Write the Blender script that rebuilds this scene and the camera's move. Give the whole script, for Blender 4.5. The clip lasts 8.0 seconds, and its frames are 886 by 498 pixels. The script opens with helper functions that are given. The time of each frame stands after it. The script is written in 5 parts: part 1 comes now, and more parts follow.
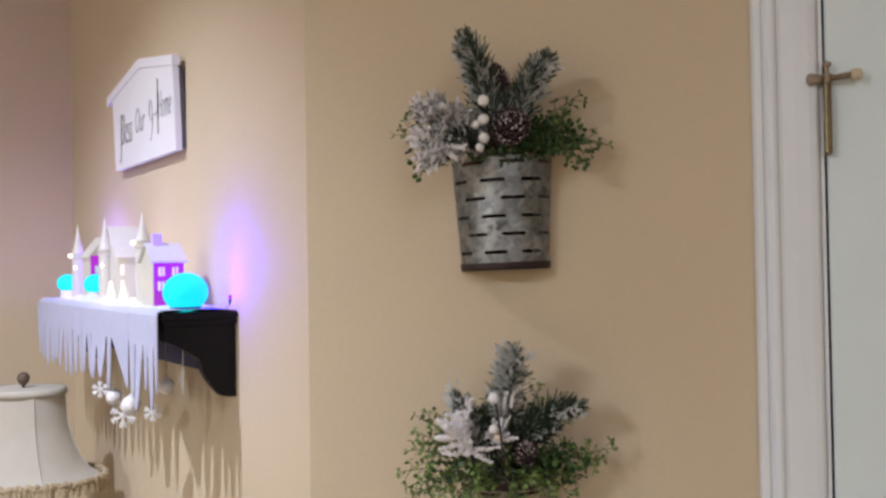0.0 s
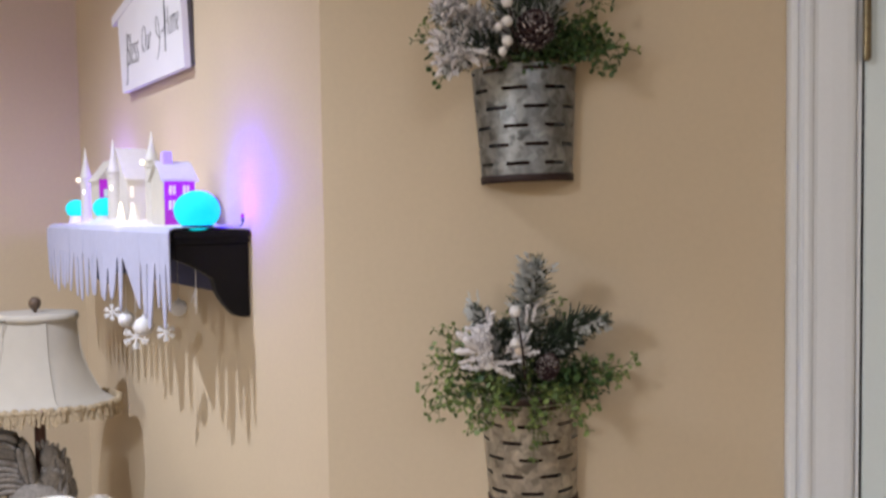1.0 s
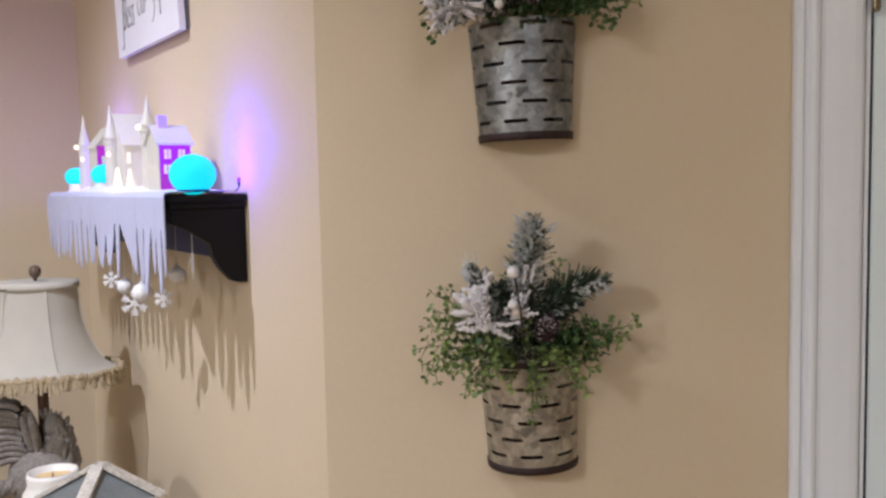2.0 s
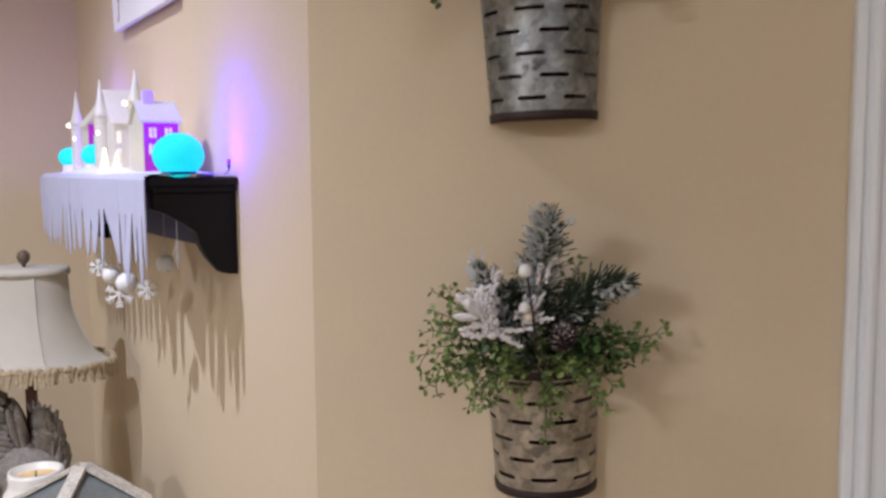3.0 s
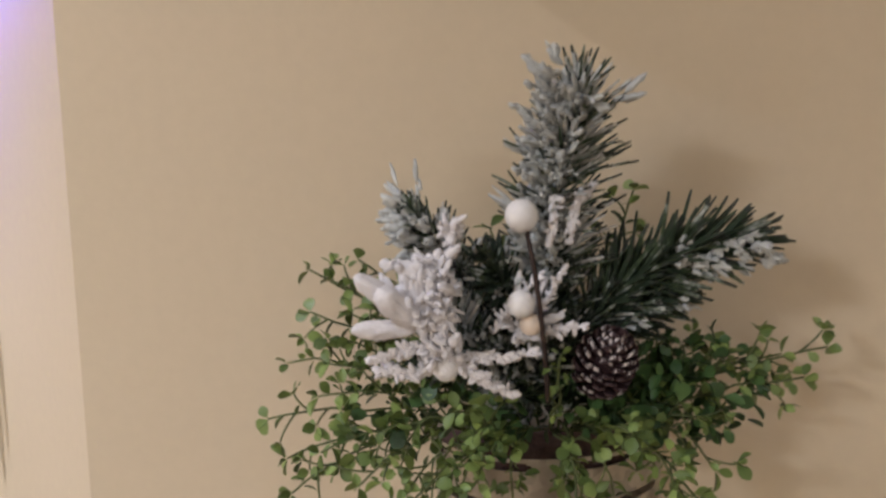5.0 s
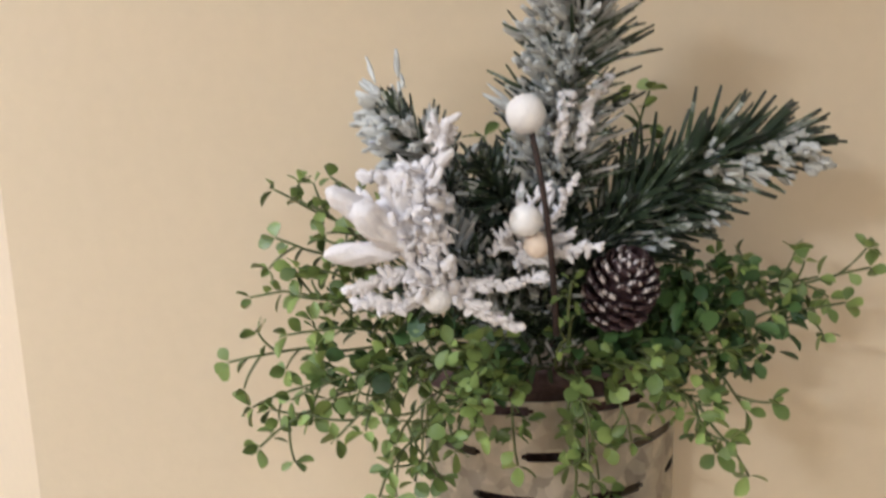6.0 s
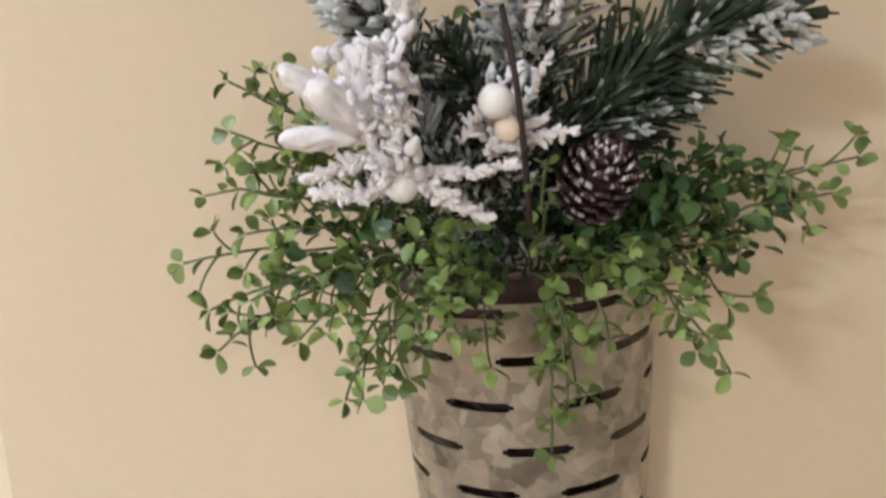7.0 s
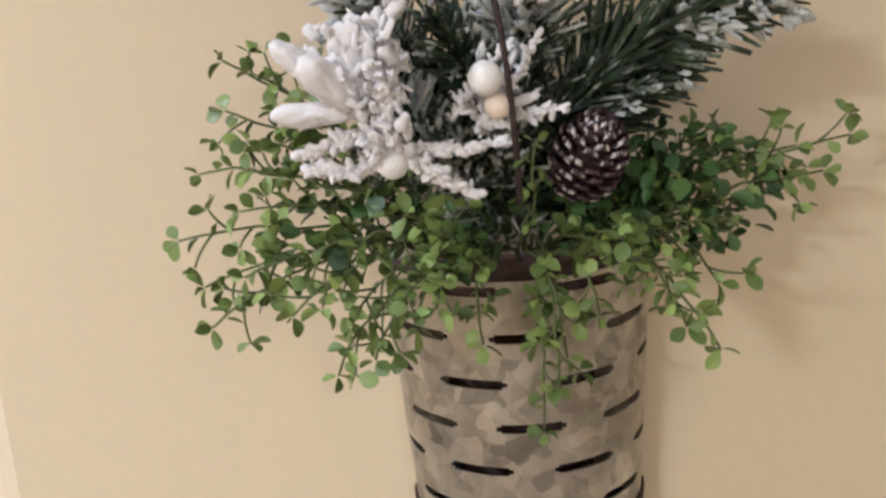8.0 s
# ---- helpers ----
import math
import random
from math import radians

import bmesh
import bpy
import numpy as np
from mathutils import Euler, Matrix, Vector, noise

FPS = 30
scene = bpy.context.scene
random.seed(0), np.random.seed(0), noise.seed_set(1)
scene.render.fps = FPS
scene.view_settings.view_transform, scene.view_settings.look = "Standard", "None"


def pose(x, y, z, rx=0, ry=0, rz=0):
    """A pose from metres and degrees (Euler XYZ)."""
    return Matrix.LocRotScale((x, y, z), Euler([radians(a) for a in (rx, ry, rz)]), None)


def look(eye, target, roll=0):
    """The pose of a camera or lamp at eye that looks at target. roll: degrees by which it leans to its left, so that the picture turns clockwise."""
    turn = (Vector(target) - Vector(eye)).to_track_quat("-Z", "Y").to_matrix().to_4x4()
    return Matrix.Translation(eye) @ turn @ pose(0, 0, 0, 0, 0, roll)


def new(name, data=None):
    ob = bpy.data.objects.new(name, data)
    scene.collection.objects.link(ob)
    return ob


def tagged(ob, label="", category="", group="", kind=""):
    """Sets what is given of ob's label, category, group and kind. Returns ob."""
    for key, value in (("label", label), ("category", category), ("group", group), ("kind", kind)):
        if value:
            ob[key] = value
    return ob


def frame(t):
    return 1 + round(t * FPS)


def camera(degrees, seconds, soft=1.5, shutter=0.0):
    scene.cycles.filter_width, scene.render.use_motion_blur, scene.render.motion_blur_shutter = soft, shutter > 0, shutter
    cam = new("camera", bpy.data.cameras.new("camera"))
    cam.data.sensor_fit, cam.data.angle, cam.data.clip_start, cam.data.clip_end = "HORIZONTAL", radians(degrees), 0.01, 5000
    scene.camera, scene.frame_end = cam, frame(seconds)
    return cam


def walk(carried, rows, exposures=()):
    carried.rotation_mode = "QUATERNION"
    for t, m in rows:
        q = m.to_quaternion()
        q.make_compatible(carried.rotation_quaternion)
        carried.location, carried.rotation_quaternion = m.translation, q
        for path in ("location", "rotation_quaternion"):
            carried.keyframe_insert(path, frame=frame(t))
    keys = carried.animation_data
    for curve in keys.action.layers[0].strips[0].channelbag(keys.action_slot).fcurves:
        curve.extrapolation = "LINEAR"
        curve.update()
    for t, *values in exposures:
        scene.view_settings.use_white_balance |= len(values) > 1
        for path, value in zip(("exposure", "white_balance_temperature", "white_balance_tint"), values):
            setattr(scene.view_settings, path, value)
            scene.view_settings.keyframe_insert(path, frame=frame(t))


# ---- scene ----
cam = camera(54.1, 8.0, 2.7, 0.5)
PATH = [
    (0, (0.394, -1.19, 1.633), (0.066, 0.782, 1.67), -0.9),
    (0.5, (0.383, -1.176, 1.618), (0.055, 0.797, 1.607), -1.0),
    (1, (0.371, -1.161, 1.593), (0.027, 0.806, 1.499), -0.8),
    (1.5, (0.374, -1.151, 1.584), (0.026, 0.812, 1.42), -1.1),
    (2.8, (0.394, -1.051, 1.566), (-0.02, 0.902, 1.425), -0.5),
    (3, (0.381, -1.005, 1.573), (-0.039, 0.942, 1.388), -0.4),
    (3.5, (0.313, -0.836, 1.568), (-0.055, 1.118, 1.349), -0.8),
    (4, (0.287, -0.687, 1.556), (0.042, 1.283, 1.307), -1.7),
    (4.2, (0.293, -0.626, 1.552), (0.057, 1.34, 1.273), -1.7),
    (5.3, (0.289, -0.463, 1.487), (0.018, 1.503, 1.244), -1.3),
    (5.5, (0.282, -0.451, 1.486), (0.03, 1.513, 1.202), -1.4),
    (6, (0.277, -0.429, 1.478), (0.074, 1.525, 1.104), -2.0),
    (6.5, (0.278, -0.419, 1.465), (0.11, 1.522, 1.014), -2.3),
    (7, (0.28, -0.413, 1.453), (0.118, 1.517, 0.957), -2.5),
    (7.5, (0.285, -0.411, 1.443), (0.132, 1.508, 0.9), -2.3),
    (8, (0.286, -0.417, 1.449), (0.107, 1.506, 0.93), -2.7),
]
walk(cam, [(t, look(eye, target, roll)) for t, eye, target, roll in PATH],
     exposures=[(0.0, -0.22, 6500, 11), (1.5, -0.27, 6500, 12), (2.6, -0.30, 6500, 12), (3.5, -0.40, 6500, 14), (4.2, -0.38, 6900, 13),
                (5.4, 0.07, 6500, 10), (6.0, 0.39, 6420, 8), (6.5, 0.39, 6400, 8), (8.0, 0.39, 6380, 8)])

# ---- world and lamps ----
world = bpy.data.worlds.new("world")
scene.world = world
world.use_nodes = True
world.node_tree.nodes["Background"].inputs[0].default_value = (0.9, 0.95, 1.0, 1)
world.node_tree.nodes["Background"].inputs[1].default_value = 0.05

CEIL = 2.75


def disc_lamp(name, place, power, size, colour):
    data = bpy.data.lights.new(name, "AREA")
    data.shape, data.size, data.energy, data.color = "DISK", size, power, colour
    ob = new(name, data)
    ob.location = place
    return ob


COOL = (0.89, 0.98, 1.14)


def spot_lamp(name, place, target, power, cone, blend, size, colour):
    data = bpy.data.lights.new(name, "SPOT")
    data.energy, data.color, data.spot_size, data.spot_blend, data.shadow_soft_size = power, colour, radians(cone), blend, size
    ob = new(name, data)
    ob.matrix_world = look(place, target)
    return ob


spot_lamp("eyeball_downlight", (-0.885, -0.545, CEIL - 0.02), (-0.70, 0.38, 0.45), 130.0, 90, 1.0, 0.030, (0.90, 0.97, 1.15))
disc_lamp("downlight_room", (-1.85, -3.30, CEIL - 0.015), 112.0, 0.62, COOL)
# Added fill for the door and right-hand wall, not a known fitting.
disc_lamp("fill_back", (1.3, -3.0, CEIL - 0.015), 32.0, 0.8, COOL)


def led(name, place, power, colour, radius=0.01):
    data = bpy.data.lights.new(name, "POINT")
    data.energy, data.color, data.shadow_soft_size = power, colour, radius
    ob = new(name, data)
    ob.location = place
    return ob


# ---- materials ----
def material(name, base, rough=0.6, metal=0.0, vary=0.12, scale=30.0, fine=250.0, bump=0.1, bump_scale=400.0,
             emit=None, strength=0.0, trans=0.0, pick="", second=None, spec=0.5, sub=0.0):
    m = bpy.data.materials.new(name)
    m.use_nodes = True
    nt = m.node_tree
    nodes, links = nt.nodes, nt.links
    b = nodes["Principled BSDF"]
    b.inputs["Roughness"].default_value = rough
    b.inputs["Metallic"].default_value = metal
    b.inputs["Specular IOR Level"].default_value = spec
    b.inputs["Transmission Weight"].default_value = trans
    if sub:
        b.inputs["Subsurface Weight"].default_value = sub
        b.inputs["Subsurface Radius"].default_value = (0.004, 0.003, 0.002)
    where = nodes.new("ShaderNodeTexCoord")
    n1 = nodes.new("ShaderNodeTexNoise")
    n1.inputs["Scale"].default_value = scale
    n1.inputs["Detail"].default_value = 4
    n2 = nodes.new("ShaderNodeTexNoise")
    n2.inputs["Scale"].default_value = fine
    links.new(where.outputs["Object"], n1.inputs["Vector"])
    links.new(where.outputs["Object"], n2.inputs["Vector"])
    add = nodes.new("ShaderNodeMath")
    add.operation = "ADD"
    links.new(n1.outputs["Fac"], add.inputs[0])
    links.new(n2.outputs["Fac"], add.inputs[1])
    rng = nodes.new("ShaderNodeMapRange")
    rng.inputs["From Min"].default_value, rng.inputs["From Max"].default_value = 0.6, 1.4
    links.new(add.outputs[0], rng.inputs["Value"])
    mix = nodes.new("ShaderNodeMix")
    mix.data_type = "RGBA"
    lo = tuple(c * (1 - vary) for c in base)
    hi = tuple(min(1, c * (1 + vary)) for c in base)
    if second:
        hi = second
    mix.inputs["A"].default_value = (*lo, 1)
    mix.inputs["B"].default_value = (*hi, 1)
    if pick:
        src = nodes.new("ShaderNodeObjectInfo" if pick == "object" else "ShaderNodeNewGeometry")
        some = src.outputs["Random" if pick == "object" else "Random Per Island"]
        av = nodes.new("ShaderNodeMath")
        av.operation = "MULTIPLY_ADD"
        av.inputs[1].default_value, av.inputs[2].default_value = 0.75, 0.0
        links.new(some, av.inputs[0])
        av2 = nodes.new("ShaderNodeMath")
        av2.operation = "MULTIPLY_ADD"
        av2.inputs[1].default_value = 0.25
        links.new(rng.outputs[0], av2.inputs[0])
        links.new(av.outputs[0], av2.inputs[2])
        links.new(av2.outputs[0], mix.inputs["Factor"])
    else:
        links.new(rng.outputs[0], mix.inputs["Factor"])
    links.new(mix.outputs["Result"], b.inputs["Base Color"])
    if bump:
        n3 = nodes.new("ShaderNodeTexNoise")
        n3.inputs["Scale"].default_value = bump_scale
        n3.inputs["Detail"].default_value = 3
        links.new(where.outputs["Object"], n3.inputs["Vector"])
        bp = nodes.new("ShaderNodeBump")
        bp.inputs["Strength"].default_value = bump
        bp.inputs["Distance"].default_value = 0.002
        links.new(n3.outputs["Fac"], bp.inputs["Height"])
        links.new(bp.outputs["Normal"], b.inputs["Normal"])
    if emit:
        b.inputs["Emission Color"].default_value = (*emit, 1)
        b.inputs["Emission Strength"].default_value = strength
    return m


def galvanised(name, tint, lo, hi, gloss):
    """Spangled zinc: flat crystals of differing grey, glossy to satin."""
    m = bpy.data.materials.new(name)
    m.use_nodes = True
    nt = m.node_tree
    nodes, links = nt.nodes, nt.links
    b = nodes["Principled BSDF"]
    b.inputs["Metallic"].default_value = 0.85
    where = nodes.new("ShaderNodeTexCoord")
    warp = nodes.new("ShaderNodeTexNoise")
    warp.inputs["Scale"].default_value = 90
    links.new(where.outputs["Object"], warp.inputs["Vector"])
    shift = nodes.new("ShaderNodeVectorMath")
    shift.operation = "MULTIPLY_ADD"
    shift.inputs[1].default_value = (0.008, 0.008, 0.008)
    links.new(warp.outputs["Color"], shift.inputs[0])
    links.new(where.outputs["Object"], shift.inputs[2])
    v = nodes.new("ShaderNodeTexVoronoi")
    v.inputs["Scale"].default_value = 125
    links.new(shift.outputs[0], v.inputs["Vector"])
    v2 = nodes.new("ShaderNodeTexVoronoi")
    v2.inputs["Scale"].default_value = 70
    links.new(shift.outputs[0], v2.inputs["Vector"])
    both = nodes.new("ShaderNodeMix")
    both.data_type = "RGBA"
    both.inputs["Factor"].default_value = 0.45
    links.new(v.outputs["Color"], both.inputs["A"])
    links.new(v2.outputs["Color"], both.inputs["B"])
    grain = nodes.new("ShaderNodeMix")
    grain.data_type = "RGBA"
    grain.inputs["Factor"].default_value = 0.35
    links.new(both.outputs["Result"], grain.inputs["A"])
    links.new(warp.outputs["Color"], grain.inputs["B"])
    bw = nodes.new("ShaderNodeRGBToBW")
    links.new(grain.outputs["Result"], bw.inputs[0])
    ramp = nodes.new("ShaderNodeValToRGB")
    e = ramp.color_ramp.elements
    e[0].position, e[0].color = 0.15, (lo * tint[0], lo * tint[1], lo * tint[2], 1)
    e[1].position, e[1].color = 0.85, (hi * tint[0], hi * tint[1], hi * tint[2], 1)
    links.new(bw.outputs[0], ramp.inputs[0])
    stain = nodes.new("ShaderNodeTexNoise")
    stain.inputs["Scale"].default_value = 22
    stain.inputs["Detail"].default_value = 5
    links.new(where.outputs["Object"], stain.inputs["Vector"])
    mix = nodes.new("ShaderNodeMix")
    mix.data_type, mix.blend_type = "RGBA", "MULTIPLY"
    mix.inputs["Factor"].default_value = 0.7
    sr = nodes.new("ShaderNodeValToRGB")
    sr.color_ramp.elements[0].position, sr.color_ramp.elements[0].color = 0.35, (0.66, 0.62, 0.58, 1)
    sr.color_ramp.elements[1].position, sr.color_ramp.elements[1].color = 0.6, (1, 1, 1, 1)
    links.new(stain.outputs["Fac"], sr.inputs[0])
    links.new(ramp.outputs[0], mix.inputs["A"])
    links.new(sr.outputs[0], mix.inputs["B"])
    links.new(mix.outputs["Result"], b.inputs["Base Color"])
    rr = nodes.new("ShaderNodeMapRange")
    rr.inputs["To Min"].default_value, rr.inputs["To Max"].default_value = gloss, gloss + 0.12
    links.new(bw.outputs[0], rr.inputs["Value"])
    links.new(rr.outputs[0], b.inputs["Roughness"])
    bp = nodes.new("ShaderNodeBump")
    bp.inputs["Strength"].default_value, bp.inputs["Distance"].default_value = 0.25, 0.0015
    links.new(warp.outputs["Fac"], bp.inputs["Height"])
    links.new(bp.outputs["Normal"], b.inputs["Normal"])
    return m


def needle_material(name, frost):
    """Artificial pine needles: dark green to frosted grey-green and white, needle by needle and along the sprig."""
    m = bpy.data.materials.new(name)
    m.use_nodes = True
    nt = m.node_tree
    nodes, links = nt.nodes, nt.links
    b = nodes["Principled BSDF"]
    b.inputs["Roughness"].default_value = 0.65
    geo = nodes.new("ShaderNodeNewGeometry")
    where = nodes.new("ShaderNodeTexCoord")
    n1 = nodes.new("ShaderNodeTexNoise")
    n1.inputs["Scale"].default_value = 55
    n1.inputs["Detail"].default_value = 3
    links.new(where.outputs["Object"], n1.inputs["Vector"])
    n2 = nodes.new("ShaderNodeTexNoise")
    n2.inputs["Scale"].default_value = 420
    links.new(where.outputs["Object"], n2.inputs["Vector"])
    a = nodes.new("ShaderNodeMath")
    a.operation = "MULTIPLY_ADD"
    a.inputs[1].default_value = 0.55
    links.new(geo.outputs["Random Per Island"], a.inputs[0])
    links.new(n1.outputs["Fac"], a.inputs[2])
    a2 = nodes.new("ShaderNodeMath")
    a2.operation = "MULTIPLY_ADD"
    a2.inputs[1].default_value = 0.5
    links.new(n2.outputs["Fac"], a2.inputs[0])
    links.new(a.outputs[0], a2.inputs[2])
    a3 = nodes.new("ShaderNodeMath")
    a3.operation = "ADD"
    a3.inputs[1].default_value = frost - 0.5
    links.new(a2.outputs[0], a3.inputs[0])
    ramp = nodes.new("ShaderNodeValToRGB")
    e = ramp.color_ramp.elements
    e[0].position, e[0].color = 0.50, (0.030, 0.050, 0.027, 1)
    e[1].position, e[1].color = 0.92, (0.66, 0.66, 0.65, 1)
    for pos, col in ((0.64, (0.072, 0.105, 0.048, 1)), (0.70, (0.16, 0.19, 0.155, 1)), (0.78, (0.36, 0.40, 0.35, 1))):
        q = e.new(pos)
        q.color = col
    links.new(a3.outputs[0], ramp.inputs[0])
    links.new(ramp.outputs[0], b.inputs["Base Color"])
    return m


def cone_material():
    """Brown cone scales whose outer lips are dusted white."""
    m = bpy.data.materials.new("cone_scale")
    m.use_nodes = True
    nt = m.node_tree
    nodes, links = nt.nodes, nt.links
    b = nodes["Principled BSDF"]
    b.inputs["Roughness"].default_value = 0.6
    where = nodes.new("ShaderNodeTexCoord")
    sep = nodes.new("ShaderNodeSeparateXYZ")
    links.new(where.outputs["Generated"], sep.inputs[0])
    n = nodes.new("ShaderNodeTexNoise")
    n.inputs["Scale"].default_value = 2.4
    links.new(where.outputs["Object"], n.inputs["Vector"])
    info = nodes.new("ShaderNodeObjectInfo")
    a = nodes.new("ShaderNodeMath")
    a.operation = "MULTIPLY_ADD"
    a.inputs[1].default_value = 0.50
    links.new(n.outputs["Fac"], a.inputs[0])
    side = nodes.new("ShaderNodeMath")
    side.operation = "SUBTRACT"
    side.inputs[1].default_value = 0.5
    links.new(sep.outputs["X"], side.inputs[0])
    edge = nodes.new("ShaderNodeMath")
    edge.operation = "ABSOLUTE"
    links.new(side.outputs[0], edge.inputs[0])
    lip = nodes.new("ShaderNodeMath")
    lip.operation = "MULTIPLY_ADD"
    lip.inputs[1].default_value = 0.55
    links.new(edge.outputs[0], lip.inputs[0])
    links.new(sep.outputs["Y"], lip.inputs[2])
    links.new(lip.outputs[0], a.inputs[2])
    a2 = nodes.new("ShaderNodeMath")
    a2.operation = "MULTIPLY_ADD"
    a2.inputs[1].default_value = 0.16
    links.new(info.outputs["Random"], a2.inputs[0])
    links.new(a.outputs[0], a2.inputs[2])
    ramp = nodes.new("ShaderNodeValToRGB")
    e = ramp.color_ramp.elements
    e[0].position, e[0].color = 0.93, (0.044, 0.019, 0.021, 1)
    e[1].position, e[1].color = 1.0, (0.62, 0.56, 0.54, 1)
    scale = nodes.new("ShaderNodeMath")
    scale.operation = "MULTIPLY"
    scale.inputs[1].default_value = 0.665
    links.new(a2.outputs[0], scale.inputs[0])
    links.new(scale.outputs[0], ramp.inputs[0])
    links.new(ramp.outputs[0], b.inputs["Base Color"])
    return m


WALL = material("beige_wall_paint", (0.610, 0.500, 0.352), 0.75, vary=0.03, scale=5, fine=120, bump=0.07, bump_scale=260, spec=0.25)
CEILING = material("white_ceiling_paint", (0.78, 0.76, 0.72), 0.9, vary=0.02, scale=8)
FLOOR = material("brown_carpet", (0.26, 0.19, 0.13), 0.95, vary=0.2, scale=40, bump=0.5)
TRIM = material("white_trim_paint", (0.78, 0.81, 0.85), 0.4, vary=0.02, scale=12, bump=0.06, bump_scale=150)
DOOR = material("white_door_paint", (0.74, 0.83, 0.85), 0.45, vary=0.02, scale=10, bump=0.08, bump_scale=120)
BRASS = material("aged_brass", (0.24, 0.205, 0.14), 0.20, 1.0, vary=0.25, scale=90, bump=0.1)
BRONZE = material("dull_bronze", (0.27, 0.20, 0.14), 0.45, 0.7, vary=0.2, scale=90)
RUBBER = material("cream_rubber", (0.60, 0.52, 0.36), 0.6, vary=0.1)
TANRUB = material("tan_rubber", (0.33, 0.25, 0.19), 0.6, vary=0.1)
BLACK = material("black_shelf_paint", (0.006, 0.0055, 0.007), 0.5, vary=0.3, scale=40, bump=0.08, spec=0.2)
NAVY = material("led_tinted_rail_paint", (0.026, 0.034, 0.13), 0.5, vary=0.2, scale=40, bump=0.08, spec=0.3)
CLOTH = material("white_fleece", (0.50, 0.51, 0.68), 0.95, vary=0.05, scale=60, bump=0.5, bump_scale=700)
SNOWP = material("snow_batting", (0.74, 0.73, 0.78), 0.95, vary=0.06, scale=90, bump=0.8, bump_scale=500)
SIGN = material("whitewashed_board", (0.80, 0.79, 0.82), 0.6, vary=0.04, scale=14, bump=0.1)
SIGNGAP = material("dark_gap_grey", (0.10, 0.095, 0.10), 0.7, vary=0.2, scale=30)
INK = material("black_ink", (0.02, 0.02, 0.022), 0.6, vary=0.2)
GALV = galvanised("galvanised_steel", (0.88, 0.95, 1.02), 0.11, 0.52, 0.34)
# Same spangled zinc; warm reflections are put into the tint.
GALVW = galvanised("warm_tinted_galvanised_steel", (1.0, 0.94, 0.82), 0.20, 0.80, 0.36)
RUST = material("rusty_brown_band", (0.034, 0.018, 0.017), 0.55, 0.3, vary=0.35, scale=60, bump=0.3)
FOAM = material("brown_floral_foam", (0.085, 0.045, 0.038), 0.95, vary=0.3, scale=120, bump=0.6)
FROSTED = needle_material("frosted_pine_needles", 0.26)
GREENP = needle_material("green_pine_needles", -0.04)
GREENH = needle_material("snowy_green_pine_needles", 0.19)
WHITEP = needle_material("flocked_pine_needles", 0.86)
FLOCK = material("white_flocking", (0.84, 0.80, 0.80), 0.95, vary=0.08, scale=160, fine=900, bump=0.45, bump_scale=1800)
FLOCKP = material("needle_flocking", (0.60, 0.61, 0.59), 0.95, vary=0.14, scale=160, fine=900, bump=0.45, bump_scale=1800)
TWIG = material("dark_brown_twig", (0.035, 0.018, 0.014), 0.7, vary=0.4, scale=200)
STEMG = material("olive_stem", (0.10, 0.125, 0.042), 0.6, vary=0.35, scale=150)
BERRY = material("white_berry", (0.84, 0.81, 0.79), 0.6, vary=0.05, scale=120, fine=900, bump=0.3, bump_scale=1200)
PEARL = material("cream_berry", (0.80, 0.66, 0.54), 0.5, vary=0.06, scale=120, bump=0.2)
LEAF = material("boxwood_leaf", (0.068, 0.118, 0.030), 0.42, vary=0.2, pick="object", second=(0.31, 0.41, 0.12), scale=260, fine=900, bump=0.15, bump_scale=500)
# Darker copy of the leaf: shade among the foliage is put into its colour.
LEAF_SHADED = material("boxwood_leaf_shaded", (0.026, 0.068, 0.022), 0.48, vary=0.2, pick="island", second=(0.085, 0.165, 0.048), scale=260, fine=900, bump=0.15, bump_scale=500)
LEAFS = material("boxwood_leaf_small", (0.055, 0.105, 0.028), 0.42, vary=0.2, pick="island", second=(0.27, 0.36, 0.10), scale=260, fine=900, bump=0.15, bump_scale=500)
NEEDLE_TIP = material("dark_needle_tip", (0.042, 0.052, 0.040), 0.6, vary=0.4, scale=200, bump=0)
CONE = cone_material()
SHADE = material("cream_lampshade_linen", (0.50, 0.46, 0.39), 0.9, vary=0.05, scale=30, fine=600, bump=0.3, bump_scale=900)
FRINGE = material("gold_braid_fringe", (0.46, 0.36, 0.23), 0.85, vary=0.3, scale=150, bump=0.8, bump_scale=600)
STONE = material("grey_carved_resin", (0.24, 0.212, 0.185), 0.75, vary=0.45, scale=45, fine=200, bump=0.8, bump_scale=160)
POLE = material("reddish_brown_wood", (0.09, 0.035, 0.022), 0.5, vary=0.3, scale=60)
FINIAL = material("brown_wood_knob", (0.10, 0.065, 0.04), 0.55, vary=0.3, scale=60)
WAXW = material("white_candle_jar", (0.85, 0.82, 0.76), 0.35, vary=0.03, scale=40, sub=0.2)
WAX = material("tan_wax", (0.86, 0.60, 0.30), 0.5, vary=0.1, scale=60)
OLDWOOD = material("whitewashed_lantern_wood", (0.58, 0.53, 0.46), 0.8, vary=0.4, scale=25, fine=160, bump=0.5, bump_scale=120)
LROOF = material("grey_zinc_lantern_roof", (0.22, 0.24, 0.24), 0.5, 0.4, vary=0.25, scale=20)
TABLE = material("dark_walnut_table", (0.12, 0.07, 0.04), 0.45, vary=0.3, scale=18)
PORCELAIN = material("lit_white_porcelain", (0.46, 0.45, 0.43), 0.45, vary=0.08, scale=60, emit=(1.0, 0.90, 0.74), strength=0.20)
